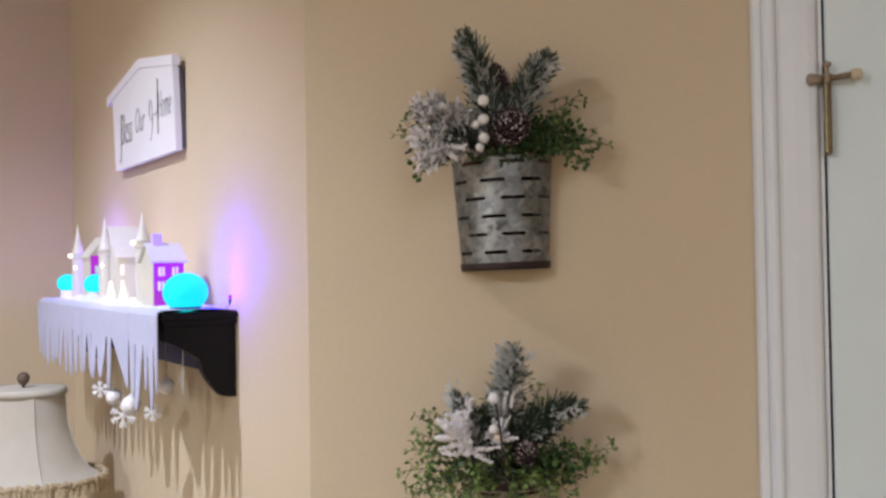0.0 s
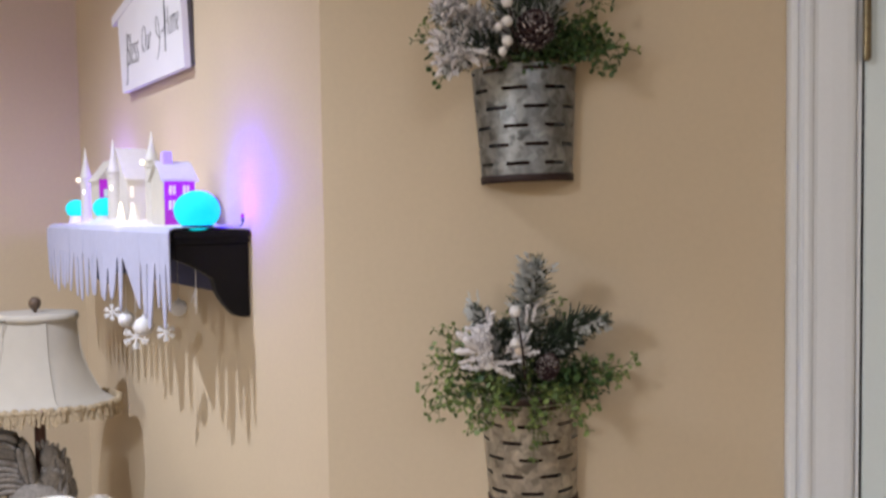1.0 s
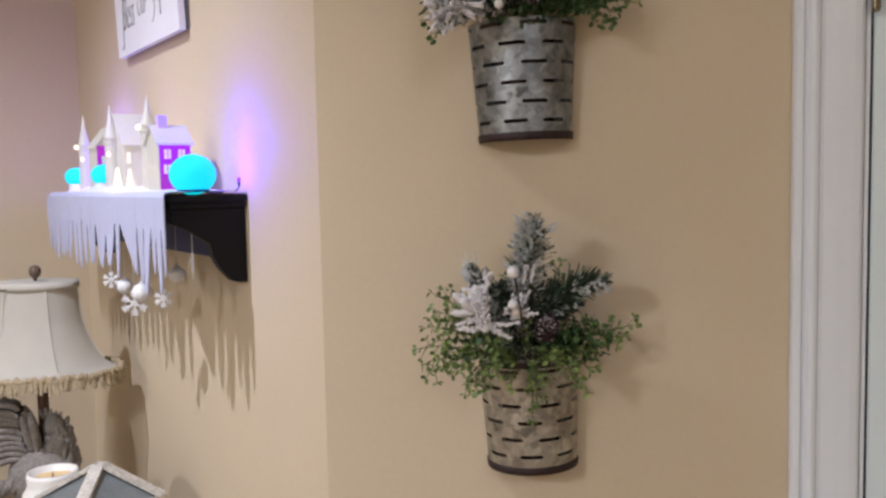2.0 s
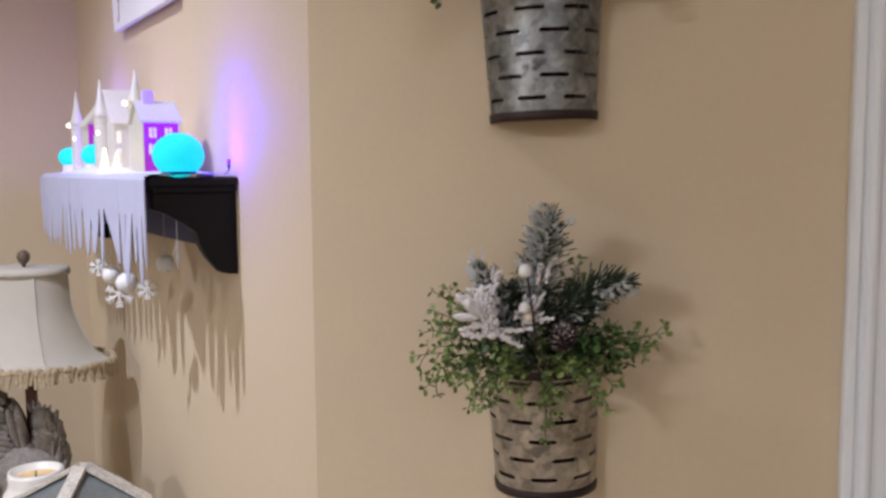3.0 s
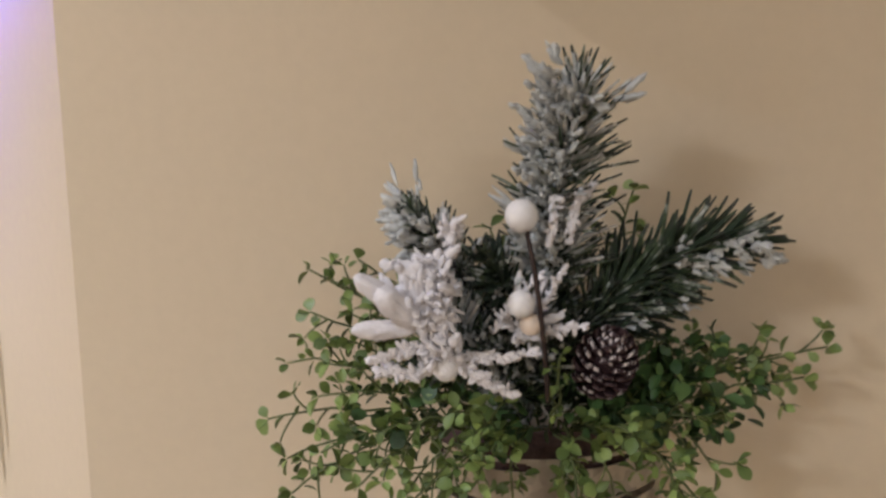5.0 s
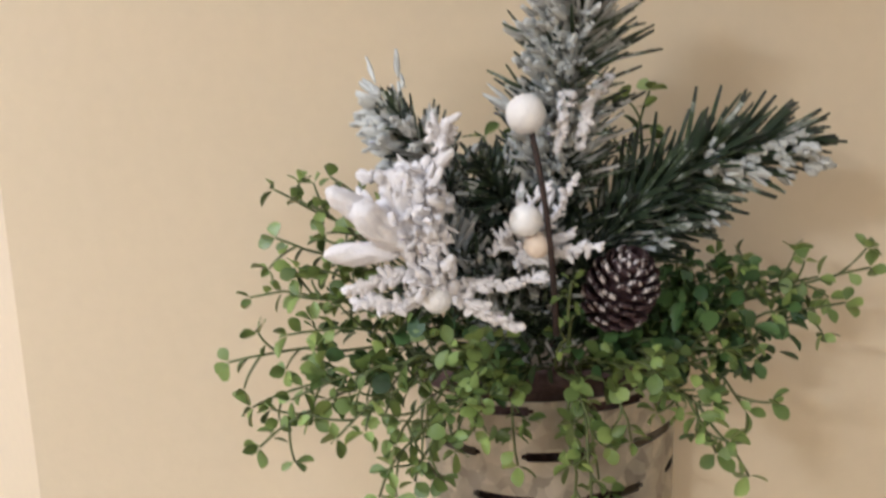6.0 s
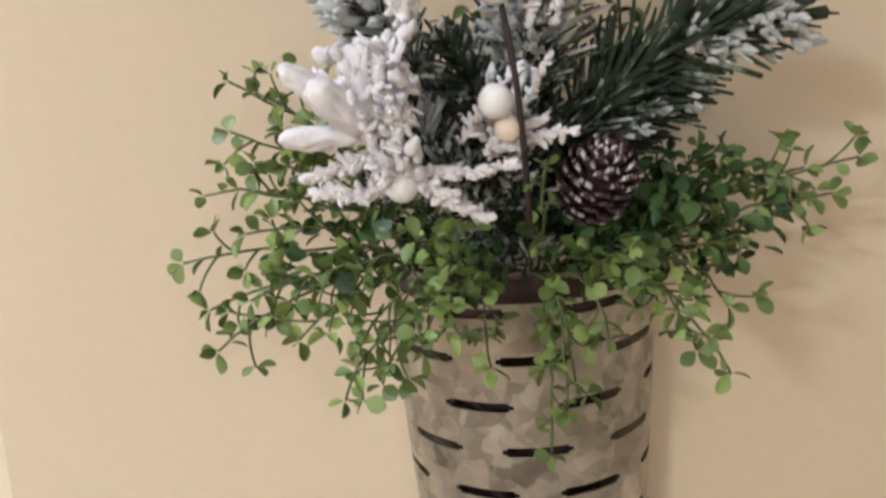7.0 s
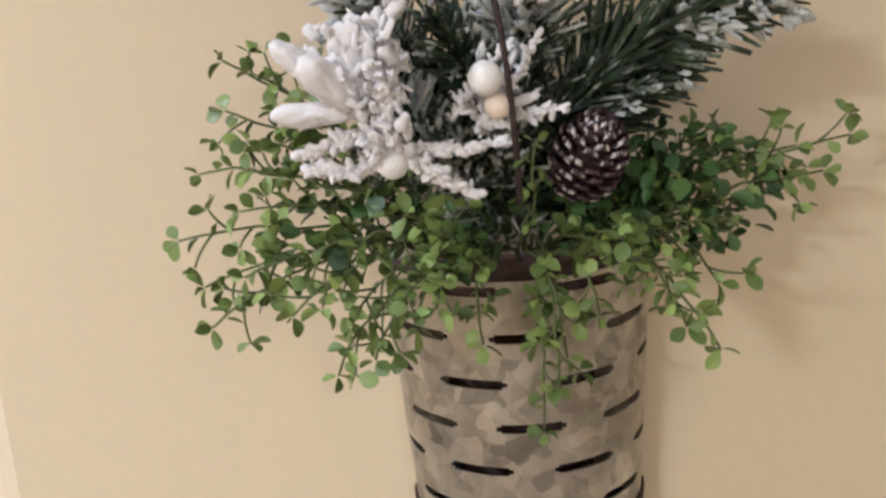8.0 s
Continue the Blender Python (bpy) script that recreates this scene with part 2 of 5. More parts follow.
WARMLIT = material("warm_lit_window", (0.9, 0.85, 0.7), 0.5, vary=0.05, emit=(1.0, 0.9, 0.66), strength=2.2)
MAGENTA = material("magenta_lit_wall", (0.20, 0.02, 0.26), 0.5, vary=0.25, emit=(0.44, 0.0, 0.56), strength=0.80)
PANELIT = material("glowing_pane", (0.7, 0.6, 0.8), 0.5, vary=0.1, emit=(0.95, 0.75, 1.0), strength=0.45)
GLOWW = material("glowing_white_porcelain", (0.8, 0.78, 0.74), 0.5, vary=0.06, scale=90, emit=(1.0, 0.90, 0.68), strength=0.30)
VIOLET = material("violet_lit_porcelain", (0.5, 0.4, 0.8), 0.5, vary=0.1, emit=(0.35, 0.22, 1.0), strength=0.5)
CYAN = material("cyan_lit_globe", (0.02, 0.3, 0.4), 0.75, vary=0.1, scale=40, emit=(0.0, 0.90, 1.0), strength=0.92, spec=0.05)
GLOBERIM = material("dark_blue_globe_rim", (0.02, 0.02, 0.25), 0.3, vary=0.1)
TREE = material("magenta_lit_glass", (0.16, 0.01, 0.25), 0.6, vary=0.3, emit=(0.58, 0.0, 0.76), strength=0.52)
FROSTB = material("frosted_white_bauble", (0.80, 0.79, 0.80), 0.5, vary=0.05, scale=80, bump=0.3)


# ---- building helpers ----
def finish(bm, name, mat, smooth=False):
    me = bpy.data.meshes.new(name)
    bm.to_mesh(me)
    bm.free()
    me.materials.append(mat)
    if smooth:
        me.polygons.foreach_set("use_smooth", [True] * len(me.polygons))
    return me


def part(name, bm, mat=None, parent=None, label="", smooth=False, kind=""):
    ob = new(name, finish(bm, name, mat, smooth) if isinstance(bm, bmesh.types.BMesh) else bm)
    ob.parent = parent
    return tagged(ob, label, kind=kind)


def pymesh(name, verts, faces, mat, smooth=False):
    me = bpy.data.meshes.new(name)
    me.from_pydata([tuple(v) for v in verts], [], faces)
    me.materials.append(mat)
    if smooth:
        me.polygons.foreach_set("use_smooth", [True] * len(me.polygons))
    me.update()
    return me


def thing(name, m, label, category, group="", kind=""):
    ob = new(name)
    ob.empty_display_size = 0.03
    ob.matrix_world = m
    return tagged(ob, label, category, group, kind)


def box(x0, x1, y0, y1, z0, z1, bevel=0.0, bm=None):
    own = bm is None
    bm = bmesh.new() if own else bm
    got = bmesh.ops.create_cube(bm, size=1)["verts"]
    for v in got:
        v.co = Vector(((x0 + x1) / 2 + v.co.x * (x1 - x0), (y0 + y1) / 2 + v.co.y * (y1 - y0), (z0 + z1) / 2 + v.co.z * (z1 - z0)))
    if bevel:
        edges = list({e for v in got for e in v.link_edges})
        bmesh.ops.bevel(bm, geom=edges, offset=bevel, segments=2, affect="EDGES")
    return bm


def lathe(profile, seg=32, bm=None, at=(0, 0, 0), turn=None):
    """Spins (radius, height) pairs about z."""
    bm = bm or bmesh.new()
    rings = []
    turn = turn or Matrix.Identity(3)
    for r, z in profile:
        rings.append([bm.verts.new(Vector(at) + turn @ Vector((r * math.cos(2 * math.pi * k / seg), r * math.sin(2 * math.pi * k / seg), z))) for k in range(seg)])
    for a, b in zip(rings, rings[1:]):
        for k in range(seg):
            bm.faces.new((a[k], a[(k + 1) % seg], b[(k + 1) % seg], b[k]))
    for ring, flip in ((rings[0], True), (rings[-1], False)):
        bm.faces.new(ring[::-1] if flip else ring)
    return bm


def rod(bm, a, b, r0, r1=None, seg=8):
    a, b = Vector(a), Vector(b)
    r1 = r0 if r1 is None else r1
    turn = (b - a).to_track_quat("Z", "Y").to_matrix()
    return lathe([(r0, 0), (r1, (b - a).length)], seg, bm, a, turn)


def ball(bm, c, r, seg=16, rings=10, squash=(1, 1, 1), turn=None):
    m = Matrix.Translation(c) @ (turn.to_4x4() if turn else Matrix.Identity(4)) @ Matrix.Diagonal((r * squash[0], r * squash[1], r * squash[2], 1))
    bmesh.ops.create_uvsphere(bm, u_segments=seg, v_segments=rings, radius=1, matrix=m)
    return bm


def extrude_outline(points, thick, bm=None):
    """Prism of an outline in x, z; from y = 0 to y = thick."""
    bm = bm or bmesh.new()
    f = [bm.verts.new((x, 0, z)) for x, z in points]
    k = [bm.verts.new((x, thick, z)) for x, z in points]
    bm.faces.new(f)
    bm.faces.new(k[::-1])
    n = len(points)
    for i in range(n):
        bm.faces.new((f[i], k[i], k[(i + 1) % n], f[(i + 1) % n]))
    bmesh.ops.recalc_face_normals(bm, faces=bm.faces)
    return bm


def bez(a, b, c, n):
    """Points of a quadratic curve."""
    a, b, c = Vector(a), Vector(b), Vector(c)
    return [a * (1 - t) ** 2 + b * 2 * t * (1 - t) + c * t * t for t in (i / n for i in range(n + 1))]


def tube(pts, r0, r1, seg=6):
    """Vertices and faces of a tapering tube along points."""
    verts, faces = [], []
    for i, p in enumerate(pts):
        way = (pts[min(i + 1, len(pts) - 1)] - pts[max(i - 1, 0)]).normalized()
        side = way.orthogonal().normalized()
        up = way.cross(side)
        r = r0 + (r1 - r0) * i / (len(pts) - 1)
        for k in range(seg):
            a = 2 * math.pi * k / seg
            verts.append(p + side * r * math.cos(a) + up * r * math.sin(a))
    for i in range(len(pts) - 1):
        for k in range(seg):
            a, b = i * seg + k, i * seg + (k + 1) % seg
            faces.append((a, b, b + seg, a + seg))
    faces.append(tuple(range(seg))[::-1])
    faces.append(tuple(range((len(pts) - 1) * seg, len(pts) * seg)))
    return verts, faces


def join(lists):
    verts, faces = [], []
    for v, f in lists:
        n = len(verts)
        verts += v
        faces += [tuple(i + n for i in q) for q in f]
    return verts, faces


# ---- the room ----
R2 = math.sqrt(0.5)
BEND = (-1.004, 1.004)          # far end of the slanting wall
SLANT = pose(0, 0, 0, 0, 0, -45)  # frame of the slanting wall: x towards the corner, y into the wall
THICK = 0.12


def wall(name, a, b, z0=0.0, z1=CEIL, label="beige painted plaster wall"):
    """A wall with its face on the line from a to b, the room on the right hand of a to b, so that it thickens to the left."""
    a, b = Vector((*a, 0)), Vector((*b, 0))
    way = (b - a).normalized()
    left = Vector((-way.y, way.x, 0)) * THICK
    bm = bmesh.new()
    lo = [a, b, b + left, a + left]
    v = [bm.verts.new(p + Vector((0, 0, z))) for z in (z0, z1) for p in lo]
    for q in ((0, 1, 2, 3), (4, 5, 6, 7), (0, 1, 5, 4), (1, 2, 6, 5), (2, 3, 7, 6), (3, 0, 4, 7)):
        bm.faces.new([v[i] for i in q])
    bmesh.ops.recalc_face_normals(bm, faces=bm.faces)
    return tagged(part(name, bm, WALL), label, "wall", kind="structure")


DOOR_L, DOOR_R, DOOR_T = 0.702, 1.464, 2.032
wall("wall_slanting", BEND, (0, 0))
wall("wall_planter", (0, 0), (0.694, 0))
wall("wall_over_door", (0.694, 0), (1.472, 0), DOOR_T + 0.019, CEIL)
wall("wall_beside_door", (1.472, 0), (2.6, 0))
# Unseen, added to stop outside light leaking through the door gap.
wall("door_light_block", (0.574, THICK + 0.001), (1.592, THICK + 0.001), 0.0, DOOR_T + 0.14)
wall("wall_recess", (-2.6, -0.592), BEND)
wall("wall_west", (-2.6, -4.2), (-2.6, -0.592))
wall("wall_south", (2.6, -4.2), (-2.6, -4.2))
wall("wall_east", (2.6, 0), (2.6, -4.2))

foot = [(0, 0), (2.6, 0), (2.6, -4.2), (-2.6, -4.2), (-2.6, -0.592), BEND]
for nm, z0, z1, mt in (("floor", -0.1, 0.0, FLOOR), ("ceiling", CEIL, CEIL + 0.1, CEILING)):
    bm = bmesh.new()
    lo = [bm.verts.new((x, y, z0)) for x, y in foot]
    hi = [bm.verts.new((x, y, z1)) for x, y in foot]
    bm.faces.new(lo)
    bm.faces.new(hi)
    for i in range(6):
        bm.faces.new((lo[i], lo[(i + 1) % 6], hi[(i + 1) % 6], hi[i]))
    bmesh.ops.recalc_face_normals(bm, faces=bm.faces)
    tagged(part(nm, bm, mt), "brown carpet floor" if nm == "floor" else "plain white ceiling", nm, kind="structure")

# ---- door, casing and hinge ----
PROFILE = [(0, 0), (0, .014), (.003, .0175), (.010, .018), (.0125, .0135), (.0165, .0130), (.0185, .0160), (.024, .0170), (.0285, .0155),
           (.0315, .0115), (.036, .0105), (.052, .0108), (.070, .0100), (.078, .0085), (.0815, .0060), (.083, .003), (.083, 0)]


def casing():
    c = thing("door_casing", Matrix.Translation((0.61, 0, 0)), "white moulded wooden door casing on the beige wall", "door casing", kind="structure")
    left, top, width = 0.0, DOOR_T + 0.092, 1.556 - 0.61

    def run(name, place):
        bm = bmesh.new()
        ends = [[bm.verts.new(place(u, d, e)) for u, d in PROFILE] for e in (0, 1)]
        for i in range(len(PROFILE) - 1):
            bm.faces.new((ends[0][i], ends[0][i + 1], ends[1][i + 1], ends[1][i]))
        bm.faces.new(ends[0])
        bm.faces.new(ends[1])
        bmesh.ops.recalc_face_normals(bm, faces=bm.faces)
        part(name, bm, TRIM, c)

    run("side_casing", lambda u, d, e: (u, -d, (top - u) if e else 0.0))
    run("side_casing", lambda u, d, e: (width - u, -d, (top - u) if e else 0.0))
    run("head_casing", lambda u, d, e: ((width - u) if e else u, -d, top - u))
    part("jamb", box(0.0845, 0.0895, -0.0005, 0.10, 0, DOOR_T + 0.003), TRIM, c)
    part("jamb", box(width - 0.0895, width - 0.0845, -0.0005, 0.10, 0, DOOR_T + 0.003), TRIM, c)
    part("jamb", box(0.0895, width - 0.0895, -0.0005, 0.10, DOOR_T + 0.003, DOOR_T + 0.018), TRIM, c)
    # Dark strip added in place of the shade deep in the gap.
    part("gap_shade_strip", box(0.0898, 0.0936, 0.0030, 0.036, 0, DOOR_T), INK, c, "dark strip in place of the door gap's shade")
    part("door_stop_strip", box(0.0895, 0.1015, 0.042, 0.09, 0, DOOR_T), TRIM, c)
    return c


casing()
door = thing("door_1", Matrix.Translation((DOOR_L, 0, 0.012)), "closed white painted door with brass hinges", "door", kind="structure")
part("door_slab", box(0.0020, DOOR_R - DOOR_L - 0.003, 0.001, 0.038, 0, DOOR_T - 0.014, 0.0015), DOOR, door)


def hinge(z0, with_stop):
    bm = bmesh.new()
    r = 0.0052
    step = 0.089 / 5
    for k in range(5):
        z = z0 + k * step
        lathe([(r * .94, z + .0001), (r, z + .0006), (r, z + step - .0006), (r * .94, z + step - .0001)], 16, bm, (0.0, -0.011, -0.012))
    lathe([(0.002, z0 - .004), (.0046, z0 - .003), (.0046, z0)], 12, bm, (0, -0.011, -0.012))
    hg = part("hinge", bm, BRASS, door, "aged brass hinge")
    bm = bmesh.new()
    box(-0.0012, 0.0003, -0.010, 0.03, z0 - .012, z0 + .077, bm=bm)
    part("hinge_leaf", bm, BRONZE, hg)
    top = z0 + 0.089 - 0.012
    bm = bmesh.new()
    lathe([(.0028, top), (.0028, top + .021), (.0056, top + .0225), (.0056, top + .0265), (.003, top + .028)], 14, bm, (0, -0.011, 0))
    part("hinge_pin", bm, BRONZE, hg, smooth=False)
    if with_stop:
        bm = bmesh.new()
        zz = top + 0.006
        lathe([(.0072, top + .001), (.0072, top + .011)], 16, bm, (0, -0.011, 0))
        rod(bm, (-0.004, -0.013, zz), (-0.010, -0.017, zz - 0.001), 0.0040, 0.0046, 12)
        rod(bm, (0.004, -0.013, zz), (0.029, -0.016, zz + 0.003), 0.0036, 0.0042, 12)
        part("stop_arm", bm, BRONZE, hg, "dull bronze hinge-pin door stop")
        bm = bmesh.new()
        lathe([(.0040, 0), (.0052, .001), (.0068, .007), (.0074, .013), (.0060, .016)], 16, bm, (-0.0090, -0.017, zz - 0.001), Matrix.Rotation(-math.pi / 2, 3, "Y"))
        part("bumper", bm, TANRUB, hg, "tan rubber bumper", True)
        bm = bmesh.new()
        lathe([(.0046, 0), (.0072, .002), (.0076, .010), (.0060, .013)], 16, bm, (0.0275, -0.016, zz + 0.003), Matrix.Rotation(math.pi / 2, 3, "Y"))
        part("bumper", bm, RUBBER, hg, "cream rubber tip", True)


hinge(1.770, True)
hinge(0.98, False)
hinge(0.19, False)

# ---- half buckets on the wall ----
SLOT_H, FIRST = 0.0046, 0.0240


def half_bucket(place, skew, steel, label, HIGH, PITCH, rb, rt, slot, tilt, deep):
    """A half-round tapering bucket with staggered slots; place is the middle of its back at the bottom."""
    t = thing("wall_bucket", Matrix.Translation(place) @ Matrix.Rotation(radians(tilt), 4, "Y"), label, "planter", "half buckets on the wall")
    step = 1.0
    thetas = [-90 + step * i for i in range(int(180 / step) + 1)]
    zs, bands = [0.009], []
    for k in range(6):
        zc = FIRST + k * PITCH
        a = len(zs)
        zs += [zc - SLOT_H / 2, zc - SLOT_H / 4, zc + SLOT_H / 4, zc + SLOT_H / 2]
        bands.append(a)
    zs.append(HIGH)

    def cut(i, j):
        mid = thetas[i] + step / 2 - skew
        for k, a in enumerate(bands):
            if a <= j < a + 3:
                centres = (-96, -48, 0, 48, 96) if k % 2 == 0 else (-72, -24, 24, 72)
                half = slot if j == a + 1 else slot - 1.6
                return any(abs(mid - c) < half for c in centres)
        return False

    bm = bmesh.new()

    def sheet(inset):
        grid = []
        for z in zs:
            r = rb + (rt - rb) * z / HIGH - inset
            grid.append([bm.verts.new((r * math.sin(radians(a)), -max(0.0, r * deep * math.cos(radians(a))) - 0.0002, z)) for a in thetas])
        return grid

    out, inn = sheet(0.0), sheet(0.0009)
    n = len(thetas) - 1
    for j in range(len(zs) - 1):
        for i in range(n):
            if cut(i, j):
                continue
            bm.faces.new((out[j][i], out[j][i + 1], out[j + 1][i + 1], out[j + 1][i]))
            bm.faces.new((inn[j][i + 1], inn[j][i], inn[j + 1][i], inn[j + 1][i + 1]))
            if i + 1 < n and cut(i + 1, j):
                bm.faces.new((out[j][i + 1], inn[j][i + 1], inn[j + 1][i + 1], out[j + 1][i + 1]))
            if i > 0 and cut(i - 1, j):
                bm.faces.new((out[j][i], out[j + 1][i], inn[j + 1][i], inn[j][i]))
            if j == len(zs) - 2 or cut(i, j + 1):
                bm.faces.new((out[j + 1][i], out[j + 1][i + 1], inn[j + 1][i + 1], inn[j + 1][i]))
            if j > 0 and cut(i, j - 1):
                bm.faces.new((out[j][i], inn[j][i], inn[j][i + 1], out[j][i + 1]))
    bmesh.ops.remove_doubles(bm, verts=bm.verts, dist=1e-6)
    bmesh.ops.recalc_face_normals(bm, faces=bm.faces)
    part("shell", bm, steel, t, "slotted galvanised sheet")
    # bottom band, standing proud of the shell
    bm = bmesh.new()
    rows = []
    for z, inset in ((0.0, -0.0002), (0.0006, -0.0016), (0.0096, -0.0018), (0.0102, -0.0006), (0.0102, 0.0012), (0.0, 0.0012)):
        r = rb + (rt - rb) * z / HIGH - inset
        rows.append([bm.verts.new((r * math.sin(radians(a)), -max(0.0, r * deep * math.cos(radians(a))) - 0.0004, z)) for a in range(-90, 91, 4)])
    for a, b in zip(rows, rows[1:] + rows[:1]):
        for i in range(len(a) - 1):
            bm.faces.new((a[i], a[i + 1], b[i + 1], b[i]))
    bmesh.ops.recalc_face_normals(bm, faces=bm.faces)
    part("bottom_band", bm, RUST, t, "rusty brown bottom band", True)
    bm = bmesh.new()
    ring = [(rb * 0.985 * math.sin(radians(a)), -rb * 0.985 * deep * math.cos(radians(a)) - 0.0005) for a in range(-90, 91, 6)]
    lo = [bm.verts.new((x, y, 0.0022)) for x, y in ring]
    hi = [bm.verts.new((x, y, 0.0034)) for x, y in ring]
    bm.faces.new(lo)
    bm.faces.new(hi)
    for i in range(len(lo)):
        k = (i + 1) % len(lo)
        bm.faces.new((lo[i], lo[k], hi[k], hi[i]))
    bmesh.ops.recalc_face_normals(bm, faces=bm.faces)
    part("base", bm, RUST, t)
    bm = bmesh.new()
    outline = [(-rb + .001, 0.004), (rb - .001, 0.004), (rt - .001, HIGH), (0.02, HIGH), (0.012, HIGH + 0.012), (-0.012, HIGH + 0.012), (-0.02, HIGH), (-rt + .001, HIGH)]
    part("back_plate", extrude_outline(outline, -0.0012, bm), steel, t)
    bm = bmesh.new()
    rows = []
    for z, gap in ((0.012, 0.024), (HIGH - 0.022, 0.026), (HIGH - 0.012, 0.004), (HIGH - 0.004, 0.004)):
        r = (rb + (rt - rb) * z / HIGH) - gap
        rows.append([bm.verts.new((r * math.sin(radians(a)), -0.002 - max(0.0, (r - .002) * deep * math.cos(radians(a))), z)) for a in range(-90, 91, 10)])
    for a, b in zip(rows, rows[1:]):
        for i in range(len(a)):
            k = (i + 1) % len(a)
            bm.faces.new((a[i], a[k], b[k], b[i]))
    bm.faces.new(rows[0])
    bm.faces.new(rows[-1])
    bmesh.ops.recalc_face_normals(bm, faces=bm.faces)
    part("foam", bm, FOAM, t, "brown floral foam")
    return t


BUCKET_1, BUCKET_2 = Vector((0.2830, 0, 1.6250)), Vector((0.2872, 0, 1.1985))
half_bucket(BUCKET_1, -7, GALV, "half-round slotted galvanised bucket hung on the beige wall", 0.150, 0.0238, 0.0595, 0.0690, 15.5, -1.4, 0.87)
half_bucket(BUCKET_2, 4, GALVW, "half-round slotted warm-tinted galvanised bucket hung low on the beige wall", 0.1395, 0.0222, 0.0583, 0.0660, 14.6, -2.0, 0.94)


# ---- artificial winter greenery ----
def needles(pts, rng, count, length, r0, lean):
    """Needles along a stem: slim tapering three-sided blades that lean towards its tip."""
    verts, faces = [], []
    m = len(pts) - 1
    for i in range(count):
        u = (i + rng.random()) / count
        f = u * m
        k = min(int(f), m - 1)
        p = pts[k].lerp(pts[k + 1], f - k)
        way = (pts[k + 1] - pts[k]).normalized()
        side = way.orthogonal().normalized()
        up = way.cross(side)
        a = rng.uniform(0, 2 * math.pi)
        out = side * math.cos(a) + up * math.sin(a)
        le = radians(lean + rng.uniform(-14, 14)) * (1.0 - 0.55 * max(0, u - 0.8) / 0.2)
        d = (way * math.cos(le) + out * math.sin(le)).normalized()
        size = length * rng.uniform(0.7, 1.15) * (1 - 0.35 * max(0, u - 0.75) / 0.25) * (0.75 + 0.25 * min(1, u / 0.2))
        bend = Vector((rng.uniform(-1, 1), rng.uniform(-1, 1), rng.uniform(-1.2, 0.6))) * size * 0.09
        s2 = d.orthogonal().normalized()
        u2 = d.cross(s2)
        w = r0 * rng.uniform(0.8, 1.25)
        n = len(verts)
        for frac, wide in ((0.0, 0.75), (0.5, 1.0), (0.84, 0.85)):
            c = p + d * size * frac + bend * frac * frac
            for q in range(3):
                b = 2 * math.pi * q / 3
                verts.append(c + (s2 * math.cos(b) + u2 * math.sin(b)) * w * wide)
        c = p + d * size + bend
        for q in range(3):
            b = 2 * math.pi * q / 3
            verts.append(c + (s2 * math.cos(b) + u2 * math.sin(b)) * w * 0.55)
        for j in (0, 3, 6):
            for q in range(3):
                r = (q + 1) % 3
                faces.append((n + j + q, n + j + r, n + j + 3 + r, n + j + 3 + q))
        faces.append((n + 9, n + 10, n + 11))
    return verts, faces


BLOB = bmesh.new()
bmesh.ops.create_icosphere(BLOB, subdivisions=2, radius=1)
BLOB_V = [v.co.copy() for v in BLOB.verts]
BLOB_F = [tuple(v.index for v in f.verts) for f in BLOB.faces]
BLOB.free()
BLOB = bmesh.new()
bmesh.ops.create_icosphere(BLOB, subdivisions=4, radius=1)
FINE_V = [v.co.copy() for v in BLOB.verts]
FINE_F = [tuple(v.index for v in f.verts) for f in BLOB.faces]
BLOB.free()


def lump(c, way, length, radius, rng, rough=0.22, fine=False):
    """An uneven, blunt snow finger from c along way."""
    c, way = Vector(c), Vector(way).normalized()
    turn = way.to_track_quat("Z", "Y").to_matrix()
    seed = Vector((rng.uniform(-50, 50), rng.uniform(-50, 50), rng.uniform(-50, 50)))
    verts = []
    for v in (FINE_V if fine else BLOB_V):
        k = 1 + rough * noise.noise(v * 1.7 + seed) + rough * 0.9 * noise.noise(v * 4.5 + seed) + rough * 0.6 * noise.noise(v * 9.0 + seed) + (rough * 0.5 * noise.noise(v * 19.0 + seed) if fine else 0)
        blunt = math.sqrt((1 - abs(v.z) ** 3 + 1e-4) / (1 - v.z * v.z + 1e-4))
        taper = (1.0 + 0.10 * v.z if fine else 1 - 0.2 * v.z) * min(blunt, 1.6)
        verts.append(c + turn @ Vector((v.x * radius * k * taper, v.y * radius * k * taper, (v.z + 1) * length / 2 * (0.9 + 0.1 * k))))
    return verts, FINE_F if fine else BLOB_F


def clump(c, way, length, radius, rng):
    """A few small crumbs of flocking strung along a needle."""
    got = []
    way = Vector(way).normalized()
    for q in range(4):
        d = way + Vector((rng.uniform(-1, 1), rng.uniform(-1, 1), rng.uniform(-1, 1))) * 0.30
        off = Vector((rng.uniform(-1, 1), rng.uniform(-1, 1), rng.uniform(-1, 1))) * radius * 0.9
        got.append(lump(Vector(c) + way * length * rng.uniform(0, 0.8) + off, d, length * rng.uniform(0.5, 1.1), radius * rng.uniform(0.32, 0.62), rng, 0.9))
    return join(got)


